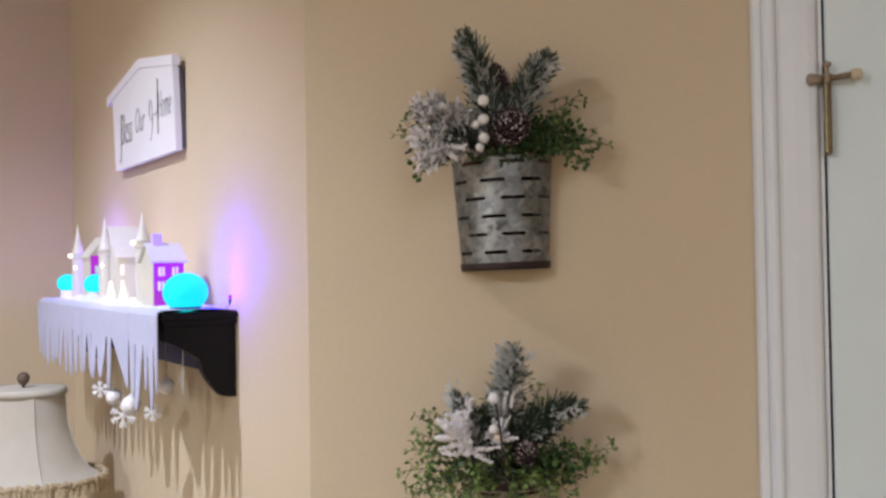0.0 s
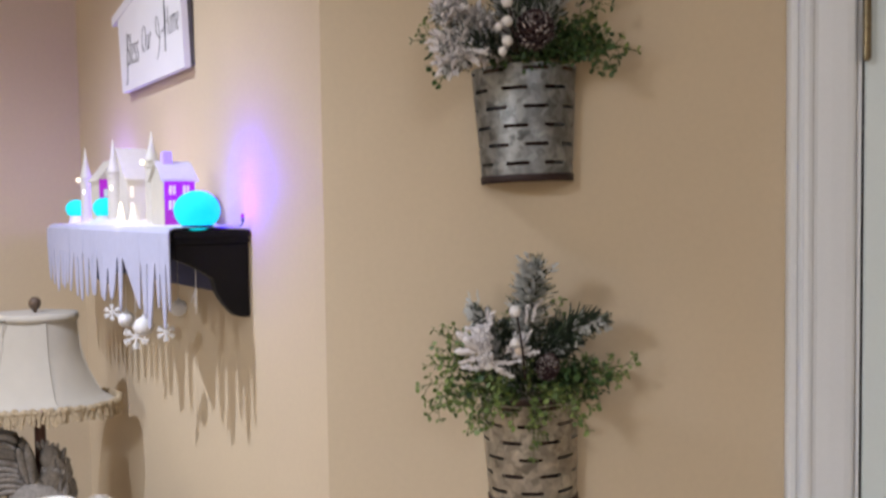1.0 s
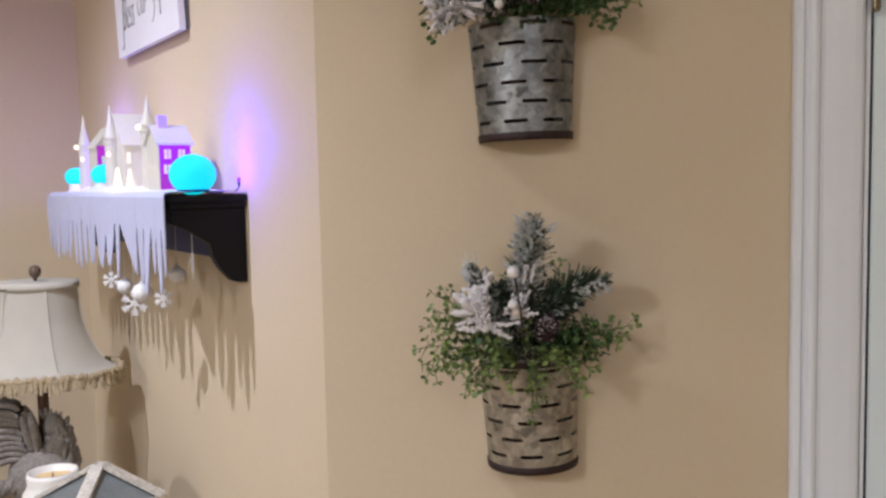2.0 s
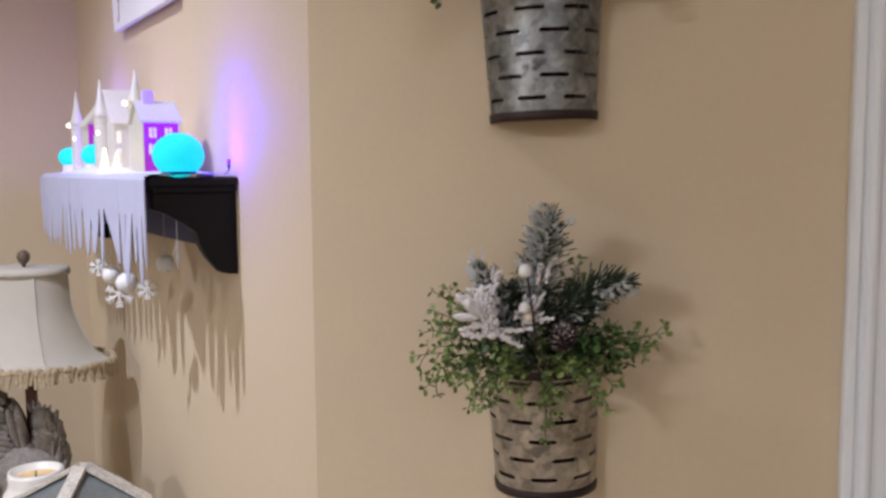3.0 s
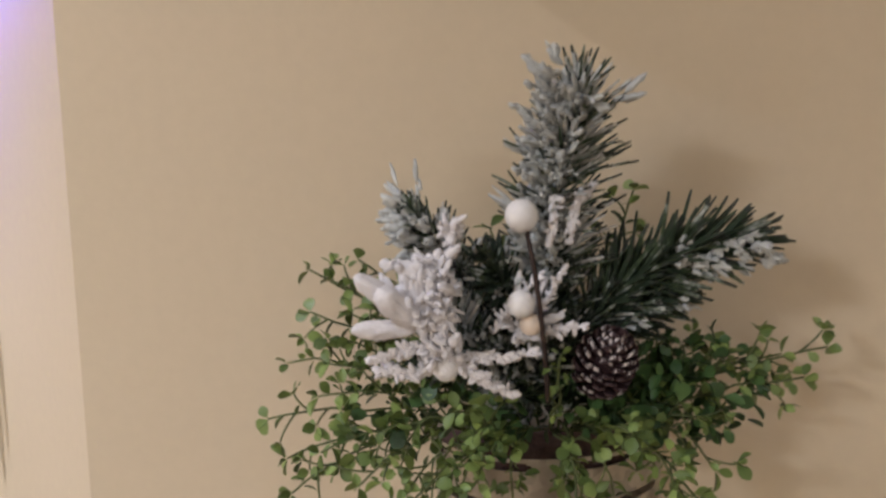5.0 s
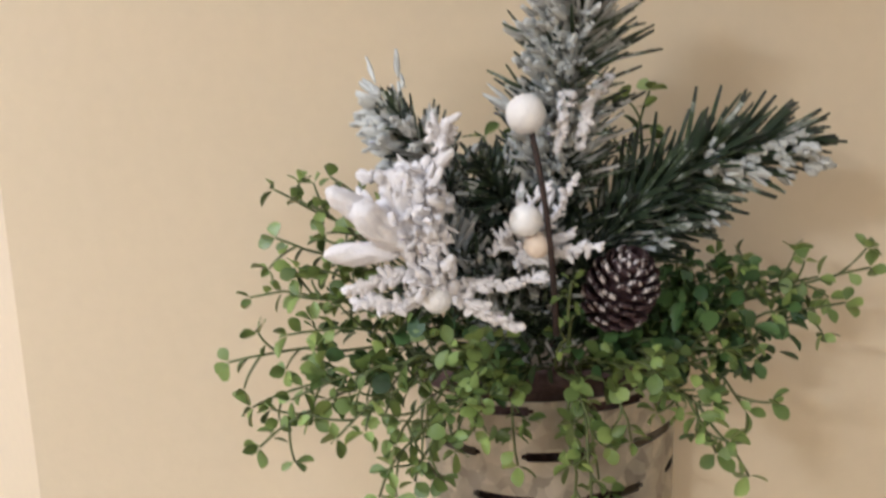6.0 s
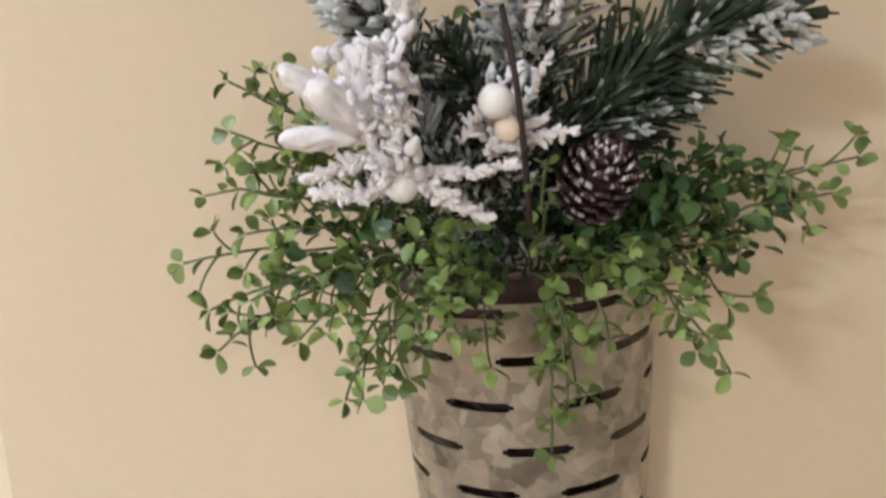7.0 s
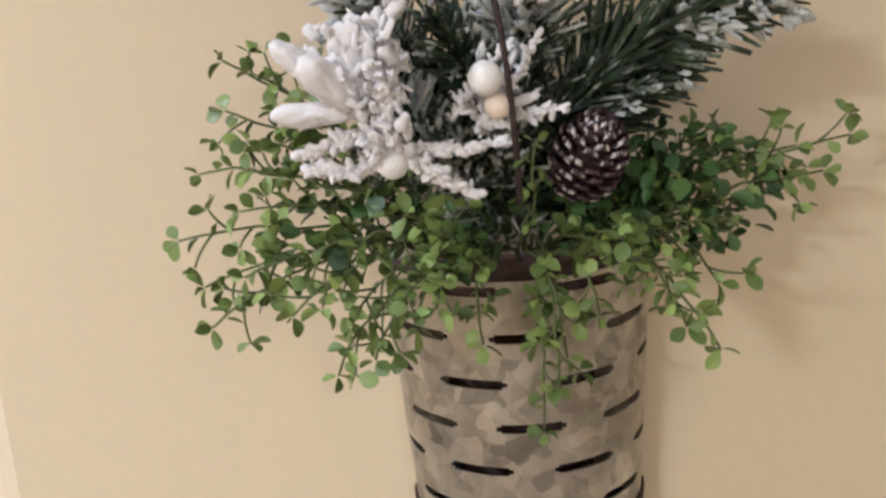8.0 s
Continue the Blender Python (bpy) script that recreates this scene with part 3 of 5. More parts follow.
def pine_sprig(parent, base, bend, tip, count, length, mat, seed, snow=0, lean=42, snow_side=(0, 0, 0), r0=0.00105, size=(0.004, 0.0012), first=0.12):
    rng = random.Random(seed)
    pts = bez(base, bend, tip, 14)
    mesh = pymesh("pine_sprig", *join([needles(pts, rng, count, length, r0, lean)]), mat)
    mesh.materials.append(NEEDLE_TIP)
    for poly in mesh.polygons:
        if poly.index % 10 >= 6 and (poly.index // 10) % 7 > 1:
            poly.material_index = 1
    ob = part("pine_sprig", mesh, None, parent)
    part("sprig_stem", pymesh("sprig_stem", *tube(pts, 0.0016, 0.0009), TWIG), None, ob)
    if snow:
        got = []
        for i in range(snow):
            u = rng.uniform(first, 1.0)
            f = u * 14
            k = min(int(f), 13)
            p = pts[k].lerp(pts[k + 1], f - k)
            way = (pts[k + 1] - pts[k]).normalized()
            out = Vector((rng.uniform(-1, 1), rng.uniform(-1, 1), rng.uniform(-1, 1))) + Vector(snow_side)
            out = (out - way * out.dot(way)).normalized()
            d = (way * rng.uniform(0.5, 1.0) + out).normalized()
            got.append(clump(p + d * length * rng.uniform(0.10, 0.48), d, size[0] * rng.uniform(0.7, 1.6), size[1] * rng.uniform(0.7, 1.4), rng))
        part("snow", pymesh("snow", *join(got), FLOCK if mat == WHITEP else FLOCKP, True), None, ob, "white flocking", kind="stuff")
    return ob


def flocked_pick(parent, centre, tips, seed, radius, fine=60, reach=0.02, knobs=3):
    """A heavily flocked sprig: thick snowy fingers towards tips with small lumps where they meet."""
    rng = random.Random(seed)
    got = []
    c0 = Vector(centre)
    for tip in tips:
        tip = Vector(tip)
        d = tip - c0
        start = c0 + d * 0.12
        got.append(lump(start, d, d.length * 0.9, radius * rng.uniform(0.8, 1.2), rng, 0.18 if radius > 0.003 else 0.35, radius > 0.003))
        for i in range(knobs):
            p = start + d * rng.uniform(0.2, 0.75)
            e = d.normalized() + Vector((rng.uniform(-1, 1), rng.uniform(-1, 1), rng.uniform(-1, 1))) * 0.8
            got.append(lump(p, e, radius * rng.uniform(2.0, 3.6), radius * rng.uniform(0.35, 0.6), rng, 0.4))
    for i in range(fine):
        e = Vector((rng.uniform(-1, 1), rng.uniform(-1, 0.5), rng.uniform(-1, 1))).normalized()
        q = Vector((rng.uniform(-1, 1), rng.uniform(-1, 1), rng.uniform(-1, 1)))
        got.append(lump(c0 + Vector((e.x * 0.6, e.y * 0.5, e.z * 1.1)) * reach * rng.uniform(0.2, 0.95), e * 0.5 + q, radius * rng.uniform(1.4, 3.2), radius * rng.uniform(0.35, 0.75), rng, 0.4))
    return part("flocked_sprig", pymesh("flocked_sprig", *join(got), FLOCK, True), None, parent, "thickly flocked white sprig", kind="stuff")


def flocked_branch(parent, a, bend, b, seed, count, reach, radius):
    """A twig crusted with flocking: short uneven snow needles that lean towards its tip."""
    rng = random.Random(seed)
    pts = bez(a, bend, b, 16)
    got = [tube(pts, radius * 0.9, radius * 0.7, 6)]
    for i in range(count):
        f = 16 * (i + rng.random()) / count
        k = min(int(f), 15)
        p = pts[k].lerp(pts[k + 1], f - k)
        way = (pts[k + 1] - pts[k]).normalized()
        d = way * rng.uniform(0.5, 1.1) + Vector((rng.uniform(-1, 1), rng.uniform(-1, 0.5), rng.uniform(-1, 1))) * 0.9
        got.append(lump(p, d, reach * rng.uniform(0.5, 1.2) * (1 - 0.35 * f / 16), radius * rng.uniform(0.55, 1.1), rng, 0.6))
    return part("flocked_twig", pymesh("flocked_twig", *join(got), FLOCK, True), None, parent, "twig crusted with white flocking", kind="stuff")


def berry(parent, c, r, mat=BERRY, foot=None):
    bm = ball(bmesh.new(), c, r, 24, 16)
    for v in bm.verts:
        d = v.co - Vector(c)
        v.co = Vector(c) + d * (1 + 0.03 * noise.noise(d * 900))
    b = part("berry", bm, mat, parent, smooth=True)
    if foot:
        part("berry_stalk", pymesh("berry_stalk", *tube(bez(c, (Vector(c) + Vector(foot)) / 2 + Vector((0.001, 0.002, 0)), foot, 6), 0.0008, 0.0011), TWIG), None, b)
    return b


def scale_mesh():
    """One cone scale: thick, spoon-shaped, its lip turned outwards; y runs outwards."""
    verts, faces = [], []
    rows = [(-0.05, 0.30, 0.16), (0.35, 0.62, 0.15), (0.75, 0.86, 0.17), (0.95, 0.66, 0.24), (1.06, 0.25, 0.20)]
    for y, w, t in rows:
        up = 0.30 * y * y
        for x, z in ((-w, 0.08), (0, 0.0), (w, 0.08), (w * .8, 0.08 + t), (0, t), (-w * .8, 0.08 + t)):
            verts.append(Vector((x * 0.5, y, z + up)))
    for j in range(len(rows) - 1):
        for q in range(6):
            r = (q + 1) % 6
            faces.append((j * 6 + q, j * 6 + r, j * 6 + 6 + r, j * 6 + 6 + q))
    faces.append(tuple(range(6))[::-1])
    faces.append(tuple(range(24, 30)))
    return pymesh("scale", verts, faces, CONE, True)


SCALE = scale_mesh()


def pine_cone(parent, centre, axis, width, height, count, seed):
    rng = random.Random(seed)
    turn = Vector(axis).to_track_quat("Z", "Y").to_matrix().to_4x4()
    m0 = Matrix.Translation(centre) @ turn
    bm = bmesh.new()
    ball(bm, (0, 0, 0), 1, 12, 8, (width * 0.27, width * 0.27, height * 0.46))
    core = part("pine_cone", bm, CONE, parent, "brown pine cone dusted with snow", True)
    core.matrix_local = m0
    for i in range(count):
        u = (i + 0.5) / count
        z = (u - 0.5) * height * 0.86
        wide = math.sin(math.pi * (0.14 + 0.80 * u)) ** 0.8
        a = i * 2.39996
        size = width * 0.25 * (0.55 + 0.5 * wide)
        tilt = radians(-20 + 75 * u + rng.uniform(-7, 7))
        o = new("scale", SCALE)
        o.parent = core
        inner = width * 0.20 * wide
        o.matrix_local = Matrix.Rotation(a, 4, "Z") @ Matrix.Translation((0, inner, z)) @ Matrix.Rotation(tilt, 4, "X") @ Matrix.Diagonal((size, size * (0.85 + 0.25 * wide), size, 1))
    return core


def leaf_mesh(wide, cup):
    verts, faces = [], []
    outline = [(0.0, 0.05), (0.18, 0.24), (0.42, 0.43), (0.68, 0.44), (0.89, 0.26), (1.0, 0.0)]
    for layer in (0, 1):
        for y, w in outline:
            lift = -0.25 * (y - 0.2) ** 2 - layer * 0.035
            verts.append(Vector((-w * wide, y, lift + cup * w)))
            verts.append(Vector((0, y, lift)))
            verts.append(Vector((w * wide, y, lift + cup * w)))
    for layer in (0, 1):
        o = layer * 18
        for j in range(5):
            for q in (0, 1):
                f = (o + j * 3 + q, o + j * 3 + q + 1, o + j * 3 + q + 4, o + j * 3 + q + 3)
                faces.append(f if not layer else f[::-1])
    return verts, faces


LEAF_SHAPES = [leaf_mesh(0.80, 0.22), leaf_mesh(0.66, 0.40), leaf_mesh(0.92, 0.10)]
LEAF_MESHES = [pymesh("leaf", v, f, LEAF, True) for v, f in LEAF_SHAPES]


def sprig_leaves(base, bend, tip, rng, size, nodes, spread):
    """Stems and leaf places of one small-leaved sprig: a wavering stem whose nodes bear side twigs with a few leaves at
    their ends, or a pair of leaves, and a cluster at the tip."""
    stems, places = [], []

    def leaf(p, d, s):
        d = Vector(d).normalized()
        places.append((p + d * 0.001, d, s * rng.uniform(0.72, 1.18)))

    def cluster(p, way, count, s):
        """Leaves that fan out round the end of a twig."""
        way = way.normalized()
        side = way.orthogonal().normalized()
        spin = rng.uniform(0, 6.28)
        for i in range(count):
            out = Matrix.Rotation(spin + 6.28 * i / count + rng.uniform(-0.4, 0.4), 3, way) @ side
            leaf(p, out * rng.uniform(0.7, 1.2) + way * rng.uniform(0.2, 0.9) + Vector((0, -0.15, 0.1)), s)

    main = bez(base, bend, tip, 14)
    wig = Vector((rng.uniform(-9, 9), rng.uniform(-9, 9), rng.uniform(-9, 9)))
    for i in range(2, 15):
        main[i] = main[i] + noise.noise_vector(Vector((i * 0.42, 0, 0)) + wig) * 0.009 * (1 - i / 15)
    stems.append(tube(main, 0.00085, 0.00055, 5))
    flip = rng.choice((-1, 1))
    for i in range(nodes):
        u = 0.26 + 0.66 * (i + rng.uniform(0.2, 0.8)) / nodes
        f = u * 14
        k = min(int(f), 13)
        p = main[k].lerp(main[k + 1], f - k)
        way = (main[k + 1] - main[k]).normalized()
        # sideways in the plane of the wall, turned a little out of it
        out = Vector((-way.z, rng.uniform(-0.7, 0.3), way.x)) * flip
        flip = -flip
        if rng.random() < 0.62:
            d = (way * rng.uniform(0.5, 1.0) + out * rng.uniform(0.6, 1.1)).normalized()
            far = p + d * spread * rng.uniform(0.6, 1.25)
            pts = bez(p, p + (far - p) * 0.5 + way * 0.002, far, 4)
            stems.append(tube(pts, 0.00060, 0.00045, 5))
            cluster(far, far - pts[-2], rng.choice((2, 3, 3, 4, 4)), size * 0.95)
            if rng.random() < 0.4:
                leaf(pts[2], -out + way * 0.5, size * 0.7)
        else:
            leaf(p, out + way * rng.uniform(0.3, 0.9), size)
            leaf(p, -out + way * rng.uniform(0.3, 0.9) + Vector((0, -0.4, 0)), size)
    cluster(main[-1], main[-1] - main[-2], 3, size)
    leaf(main[-2], Vector((rng.uniform(-1, 1), -0.4, rng.uniform(-1, 1))), size * 0.85)
    return stems, places


def leaf_pose(p, d, size, rng):
    d = Vector(d).normalized()
    turn = d.to_track_quat("Y", "Z").to_matrix() @ Matrix.Rotation(rng.uniform(-1.2, 1.2), 3, "Y")
    return Matrix.Translation(p) @ turn.to_4x4() @ Matrix.Diagonal((size, size, size, 1))


def boxwood_sprig(parent, base, bend, tip, seed, size=0.0092, nodes=6, spread=0.012, single=True, joined=LEAFS):
    rng = random.Random(seed)
    stems, places = sprig_leaves(base, bend, tip, rng, size, nodes, spread)
    ob = part("boxwood_sprig", pymesh("boxwood_sprig", *join(stems), STEMG, True), None, parent)
    if single:
        for p, d, s in places:
            o = new("leaf", LEAF_MESHES[rng.randrange(3)])
            o.parent = ob
            o.matrix_local = leaf_pose(p, d, s, rng)
    else:
        got = []
        for p, d, s in places:
            m = leaf_pose(p, d, s, rng)
            v, f = LEAF_SHAPES[rng.randrange(3)]
            got.append(([m @ q for q in v], f))
        part("leaves", pymesh("leaves", *join(got), joined, True), None, ob, kind="stuff")
    return ob


def massed_leaves(parent, spots, seed, size):
    """The dense heart of the greenery over the bucket's rim, shade in its colour."""
    rng = random.Random(seed)
    got = []
    for c, spread, n in spots:
        for i in range(n):
            e = Vector((rng.gauss(0, 1), rng.gauss(0, 1), rng.gauss(0, 1)))
            e *= min(1.0, 1.7 / e.length)
            p = Vector(c) + Vector((e.x * spread[0], e.y * spread[1], e.z * spread[2]))
            d = Vector((e.x * 0.6, -abs(rng.gauss(0.6, 0.5)), rng.gauss(0.1, 0.6)))
            m = leaf_pose(p, d, size * rng.uniform(0.7, 1.15), rng)
            v, f = LEAF_SHAPES[rng.randrange(3)]
            got.append(([m @ q for q in v], f))
    return part("inner_leaves", pymesh("inner_leaves", *join(got), LEAF_SHADED, True), None, parent, "dense small green leaves, shade put into their colour", kind="stuff")


# -- the arrangement in the lower bucket --
ORIGIN_2 = Vector((0.286, -0.03, 1.335))
low = thing("winter_arrangement", Matrix.Translation(ORIGIN_2), "flocked artificial pine, berries, cone and boxwood in the lower bucket", "floral arrangement", "winter arrangements")


def L(x, y, z):
    return Vector((x, y, z)) - ORIGIN_2


ROOT = (0.286, -0.035, 1.335)
pine_sprig(low, L(0.287, -0.045, 1.35), L(0.281, -0.06, 1.44), L(0.3010, -0.104, 1.5185), 620, 0.033, FROSTED, 11, 330, 50, (-0.8, -0.8, 0.1), size=(0.0085, 0.0022), r0=0.00085)
pine_sprig(low, L(0.275, -0.045, 1.35), L(0.258, -0.068, 1.42), L(0.2275, -0.106, 1.468), 430, 0.021, FROSTED, 12, 130, 42, (-1.0, -0.5, 0.3), size=(0.0085, 0.0024), r0=0.00085)
pine_sprig(low, L(0.290, -0.050, 1.372), L(0.304, -0.066, 1.436), L(0.374, -0.080, 1.4525), 430, 0.032, GREENP, 13, 30, 38, (0.4, -0.8, -0.5), size=(0.0060, 0.0022), first=0.72)
pine_sprig(low, L(0.292, -0.045, 1.36), L(0.310, -0.06, 1.412), L(0.343, -0.07, 1.425), 420, 0.024, GREENP, 14, 14, 46, (0.3, -0.5, -0.4), size=(0.006, 0.0014))
pine_sprig(low, L(0.275, -0.05, 1.36), L(0.262, -0.08, 1.405), L(0.232, -0.104, 1.424), 420, 0.022, FROSTED, 15, 40, 50, (-0.3, -0.8, 0.2))
pine_sprig(low, L(0.285, -0.05, 1.36), L(0.276, -0.07, 1.415), L(0.258, -0.092, 1.446), 320, 0.022, GREENP, 17, 16, 44, (0.3, -0.8, 0.2), size=(0.007, 0.0018))
pine_sprig(low, L(0.285, -0.05, 1.37), L(0.286, -0.06, 1.42), L(0.288, -0.075, 1.462), 200, 0.017, GREENP, 16, 10, 42, (0, -0.8, 0.2), size=(0.006, 0.0016))
pine_sprig(low, L(0.280, -0.06, 1.39), L(0.262, -0.085, 1.404), L(0.236, -0.106, 1.402), 300, 0.021, FROSTED, 19, 14, 40, (0.0, -0.8, 0.2), size=(0.006, 0.0015))
flocked_pick(low, L(0.234, -0.118, 1.418), [L(*p) for p in ((0.2055, -0.129, 1.4425), (0.2030, -0.127, 1.4185), (0.2165, -0.136, 1.4365), (0.2150, -0.117, 1.4320), (0.2270, -0.122, 1.4480))], 21, 0.0050, 0, 0.02, 1)
flocked_pick(low, L(0.238, -0.114, 1.421), [L(*p) for p in ((0.241, -0.118, 1.449), (0.233, -0.124, 1.442), (0.236, -0.122, 1.408), (0.247, -0.114, 1.438))], 23, 0.0021, 10, 0.020, 7)
flocked_branch(low, L(0.236, -0.116, 1.412), L(0.250, -0.118, 1.398), L(0.271, -0.112, 1.387), 81, 60, 0.0075, 0.0016)
flocked_branch(low, L(0.240, -0.114, 1.407), L(0.258, -0.114, 1.400), L(0.283, -0.105, 1.405), 82, 56, 0.0070, 0.0014)
flocked_branch(low, L(0.236, -0.116, 1.411), L(0.226, -0.122, 1.409), L(0.211, -0.121, 1.404), 83, 46, 0.0070, 0.0015)
flocked_branch(low, L(0.243, -0.112, 1.402), L(0.230, -0.118, 1.396), L(0.213, -0.116, 1.397), 84, 56, 0.0080, 0.0018)
flocked_branch(low, L(0.262, -0.100, 1.412), L(0.270, -0.100, 1.424), L(0.283, -0.098, 1.438), 85, 30, 0.0065, 0.0012)
flocked_branch(low, L(0.270, -0.096, 1.408), L(0.286, -0.102, 1.414), L(0.303, -0.100, 1.415), 86, 36, 0.0065, 0.0013)
flocked_branch(low, L(0.272, -0.096, 1.412), L(0.286, -0.100, 1.424), L(0.293, -0.098, 1.440), 87, 30, 0.0065, 0.0012)
flocked_branch(low, L(0.2900, -0.100, 1.4740), L(0.2892, -0.106, 1.464), L(0.2880, -0.102, 1.4540), 88, 26, 0.0060, 0.0017)
flocked_branch(low, L(0.3070, -0.094, 1.4780), L(0.2975, -0.102, 1.472), L(0.2962, -0.098, 1.4540), 89, 34, 0.0060, 0.0017)
chain = random.Random(77)
crumbs = []
for q in range(150):
    f = chain.random()
    c = L(0.2405 - 0.006 * f + chain.gauss(0, 0.0042), -0.117 - 0.006 * math.sin(3.1 * f) + chain.gauss(0, 0.003), 1.400 + 0.048 * f)
    crumbs.append(lump(c, (chain.uniform(-1, 1), chain.uniform(-1, 1), chain.uniform(-1, 1)), chain.uniform(0.004, 0.010), chain.uniform(0.0008, 0.0019), chain, 0.9))
for q in range(220):
    c = L(chain.gauss(0.2330, 0.0060), chain.gauss(-0.116, 0.004), chain.gauss(1.4330, 0.0065))
    crumbs.append(lump(c, (chain.uniform(-1, 0.8), chain.uniform(-1, 0.5), chain.uniform(-0.4, 1)), chain.uniform(0.004, 0.011), chain.uniform(0.0010, 0.0023), chain, 0.9))
part("flocking", pymesh("flocking", *join(crumbs), FLOCK, True), None, low, "crumbly white flocking", kind="stuff")
flocked_pick(low, L(0.272, -0.092, 1.412), [L(*p) for p in ((0.294, -0.100, 1.420), (0.286, -0.095, 1.436), (0.264, -0.100, 1.420), (0.274, -0.095, 1.440), (0.290, -0.1, 1.412))], 22, 0.0020, 16, 0.012, 3)
twig = part("berry_twig", pymesh("berry_twig", *tube(bez(L(0.286, -0.100, 1.380), L(0.2845, -0.117, 1.43), L(0.2775, -0.112, 1.4605), 12), 0.0013, 0.0011), TWIG, True), None, low, "dark brown twig")
berry(low, L(0.2757, -0.1125, 1.4663), 0.0073, BERRY, L(0.279, -0.112, 1.452))
berry(low, L(0.2750, -0.1120, 1.4275), 0.0062, BERRY, L(0.281, -0.095, 1.415))
berry(low, L(0.2790, -0.1080, 1.4175), 0.0050, PEARL, L(0.282, -0.095, 1.408))
berry(low, L(0.2420, -0.1185, 1.4000), 0.0058, BERRY, L(0.248, -0.1, 1.402))
flocked_pick(low, L(0.2445, -0.112, 1.459), [L(*p) for p in ((0.249, -0.118, 1.466), (0.241, -0.118, 1.464), (0.246, -0.12, 1.456))], 24, 0.0022, 14, 0.006, 3)
pine_cone(low, L(0.3125, -0.082, 1.3935), (0.25, -0.45, 0.85), 0.032, 0.036, 92, 5)
massed_leaves(low, [(L(0.292, -0.052, 1.371), (0.036, 0.013, 0.011), 240), (L(0.345, -0.055, 1.372), (0.025, 0.014, 0.016), 200), (L(0.232, -0.070, 1.366), (0.026, 0.016, 0.014), 85)], 31, 0.0090)
TIPS_2 = [
    ((0.165, -0.060, 1.435), (0.215, -0.055, 1.412)), ((0.158, -0.082, 1.392), (0.205, -0.07, 1.398)), ((0.152, -0.097, 1.368), (0.205, -0.085, 1.382)),
    ((0.166, -0.108, 1.336), (0.215, -0.10, 1.378)), ((0.188, -0.050, 1.439), (0.225, -0.05, 1.42)), ((0.162, -0.100, 1.350), (0.210, -0.09, 1.372)),
    ((0.199, -0.110, 1.341), (0.228, -0.10, 1.375)), ((0.215, -0.112, 1.317), (0.232, -0.112, 1.362)), ((0.229, -0.106, 1.321), (0.244, -0.108, 1.365)),
    ((0.252, -0.092, 1.337), (0.258, -0.10, 1.372)), ((0.270, -0.086, 1.319), (0.262, -0.096, 1.370)), ((0.304, -0.082, 1.311), (0.297, -0.10, 1.372)),
    ((0.294, -0.078, 1.276), (0.296, -0.088, 1.352)), ((0.363, -0.090, 1.318), (0.335, -0.105, 1.372)), ((0.350, -0.092, 1.328), (0.332, -0.105, 1.378)),
    ((0.364, -0.080, 1.342), (0.340, -0.09, 1.380)), ((0.421, -0.050, 1.394), (0.355, -0.055, 1.383)), ((0.408, -0.060, 1.382), (0.350, -0.065, 1.375)),
    ((0.397, -0.050, 1.375), (0.345, -0.06, 1.366)), ((0.400, -0.050, 1.391), (0.350, -0.05, 1.380)), ((0.368, -0.040, 1.398), (0.335, -0.045, 1.385)),
    ((0.329, -0.040, 1.472), (0.310, -0.045, 1.42)), ((0.257, -0.050, 1.455), (0.270, -0.05, 1.41)), ((0.292, -0.110, 1.404), (0.289, -0.10, 1.375)),
    ((0.255, -0.112, 1.379), (0.258, -0.095, 1.36)), ((0.322, -0.104, 1.372), (0.312, -0.095, 1.365)), ((0.180, -0.085, 1.405), (0.225, -0.075, 1.395)),
    ((0.300, -0.086, 1.300), (0.300, -0.10, 1.365)), ((0.316, -0.092, 1.333), (0.310, -0.105, 1.37)), ((0.245, -0.096, 1.330), (0.250, -0.105, 1.37)), ((0.336, -0.092, 1.345), (0.325, -0.10, 1.375)),
    ((0.190, -0.075, 1.415), (0.225, -0.07, 1.40)), ((0.205, -0.100, 1.362), (0.232, -0.095, 1.378)), ((0.385, -0.050, 1.388), (0.345, -0.055, 1.38)), ((0.222, -0.108, 1.338), (0.238, -0.105, 1.37)),
    ((0.370, -0.065, 1.360), (0.335, -0.075, 1.372)), ((0.180, -0.105, 1.355), (0.218, -0.095, 1.375)), ((0.176, -0.09, 1.378), (0.218, -0.085, 1.385)),
]
for k, (tip, bend) in enumerate(TIPS_2):
    away = Vector(tip) - Vector(ROOT)
    start = Vector(ROOT) + Vector((away.x * 0.18, -0.008, 0.012))
    small = tip[2] > 1.39 and 0.28 < tip[0] < 0.30
    boxwood_sprig(low, start - ORIGIN_2, L(*bend), L(*tip), 100 + k, 0.0056 if small else 0.0078, 4 if small else 6 if away.length < 0.09 else 8, 0.005 if small else 0.010 if away.length < 0.09 else 0.014)

MORE_2 = [
    ((0.177, -0.062, 1.430), (0.222, -0.055, 1.405)), ((0.169, -0.075, 1.416), (0.21, -0.065, 1.40)), ((0.182, -0.090, 1.394), (0.222, -0.08, 1.388)), ((0.198, -0.075, 1.410), (0.230, -0.07, 1.395)), ((0.322, -0.060, 1.388), (0.31, -0.06, 1.375)),
    ((0.344, -0.052, 1.398), (0.32, -0.055, 1.38)), ((0.358, -0.050, 1.391), (0.33, -0.055, 1.382)), ((0.352, -0.056, 1.380), (0.325, -0.06, 1.375)), ((0.372, -0.050, 1.390), (0.335, -0.055, 1.38)),
    ((0.380, -0.048, 1.388), (0.342, -0.055, 1.38)), ((0.335, -0.075, 1.372), (0.315, -0.075, 1.37)), ((0.324, -0.042, 1.455), (0.308, -0.045, 1.41)),
]
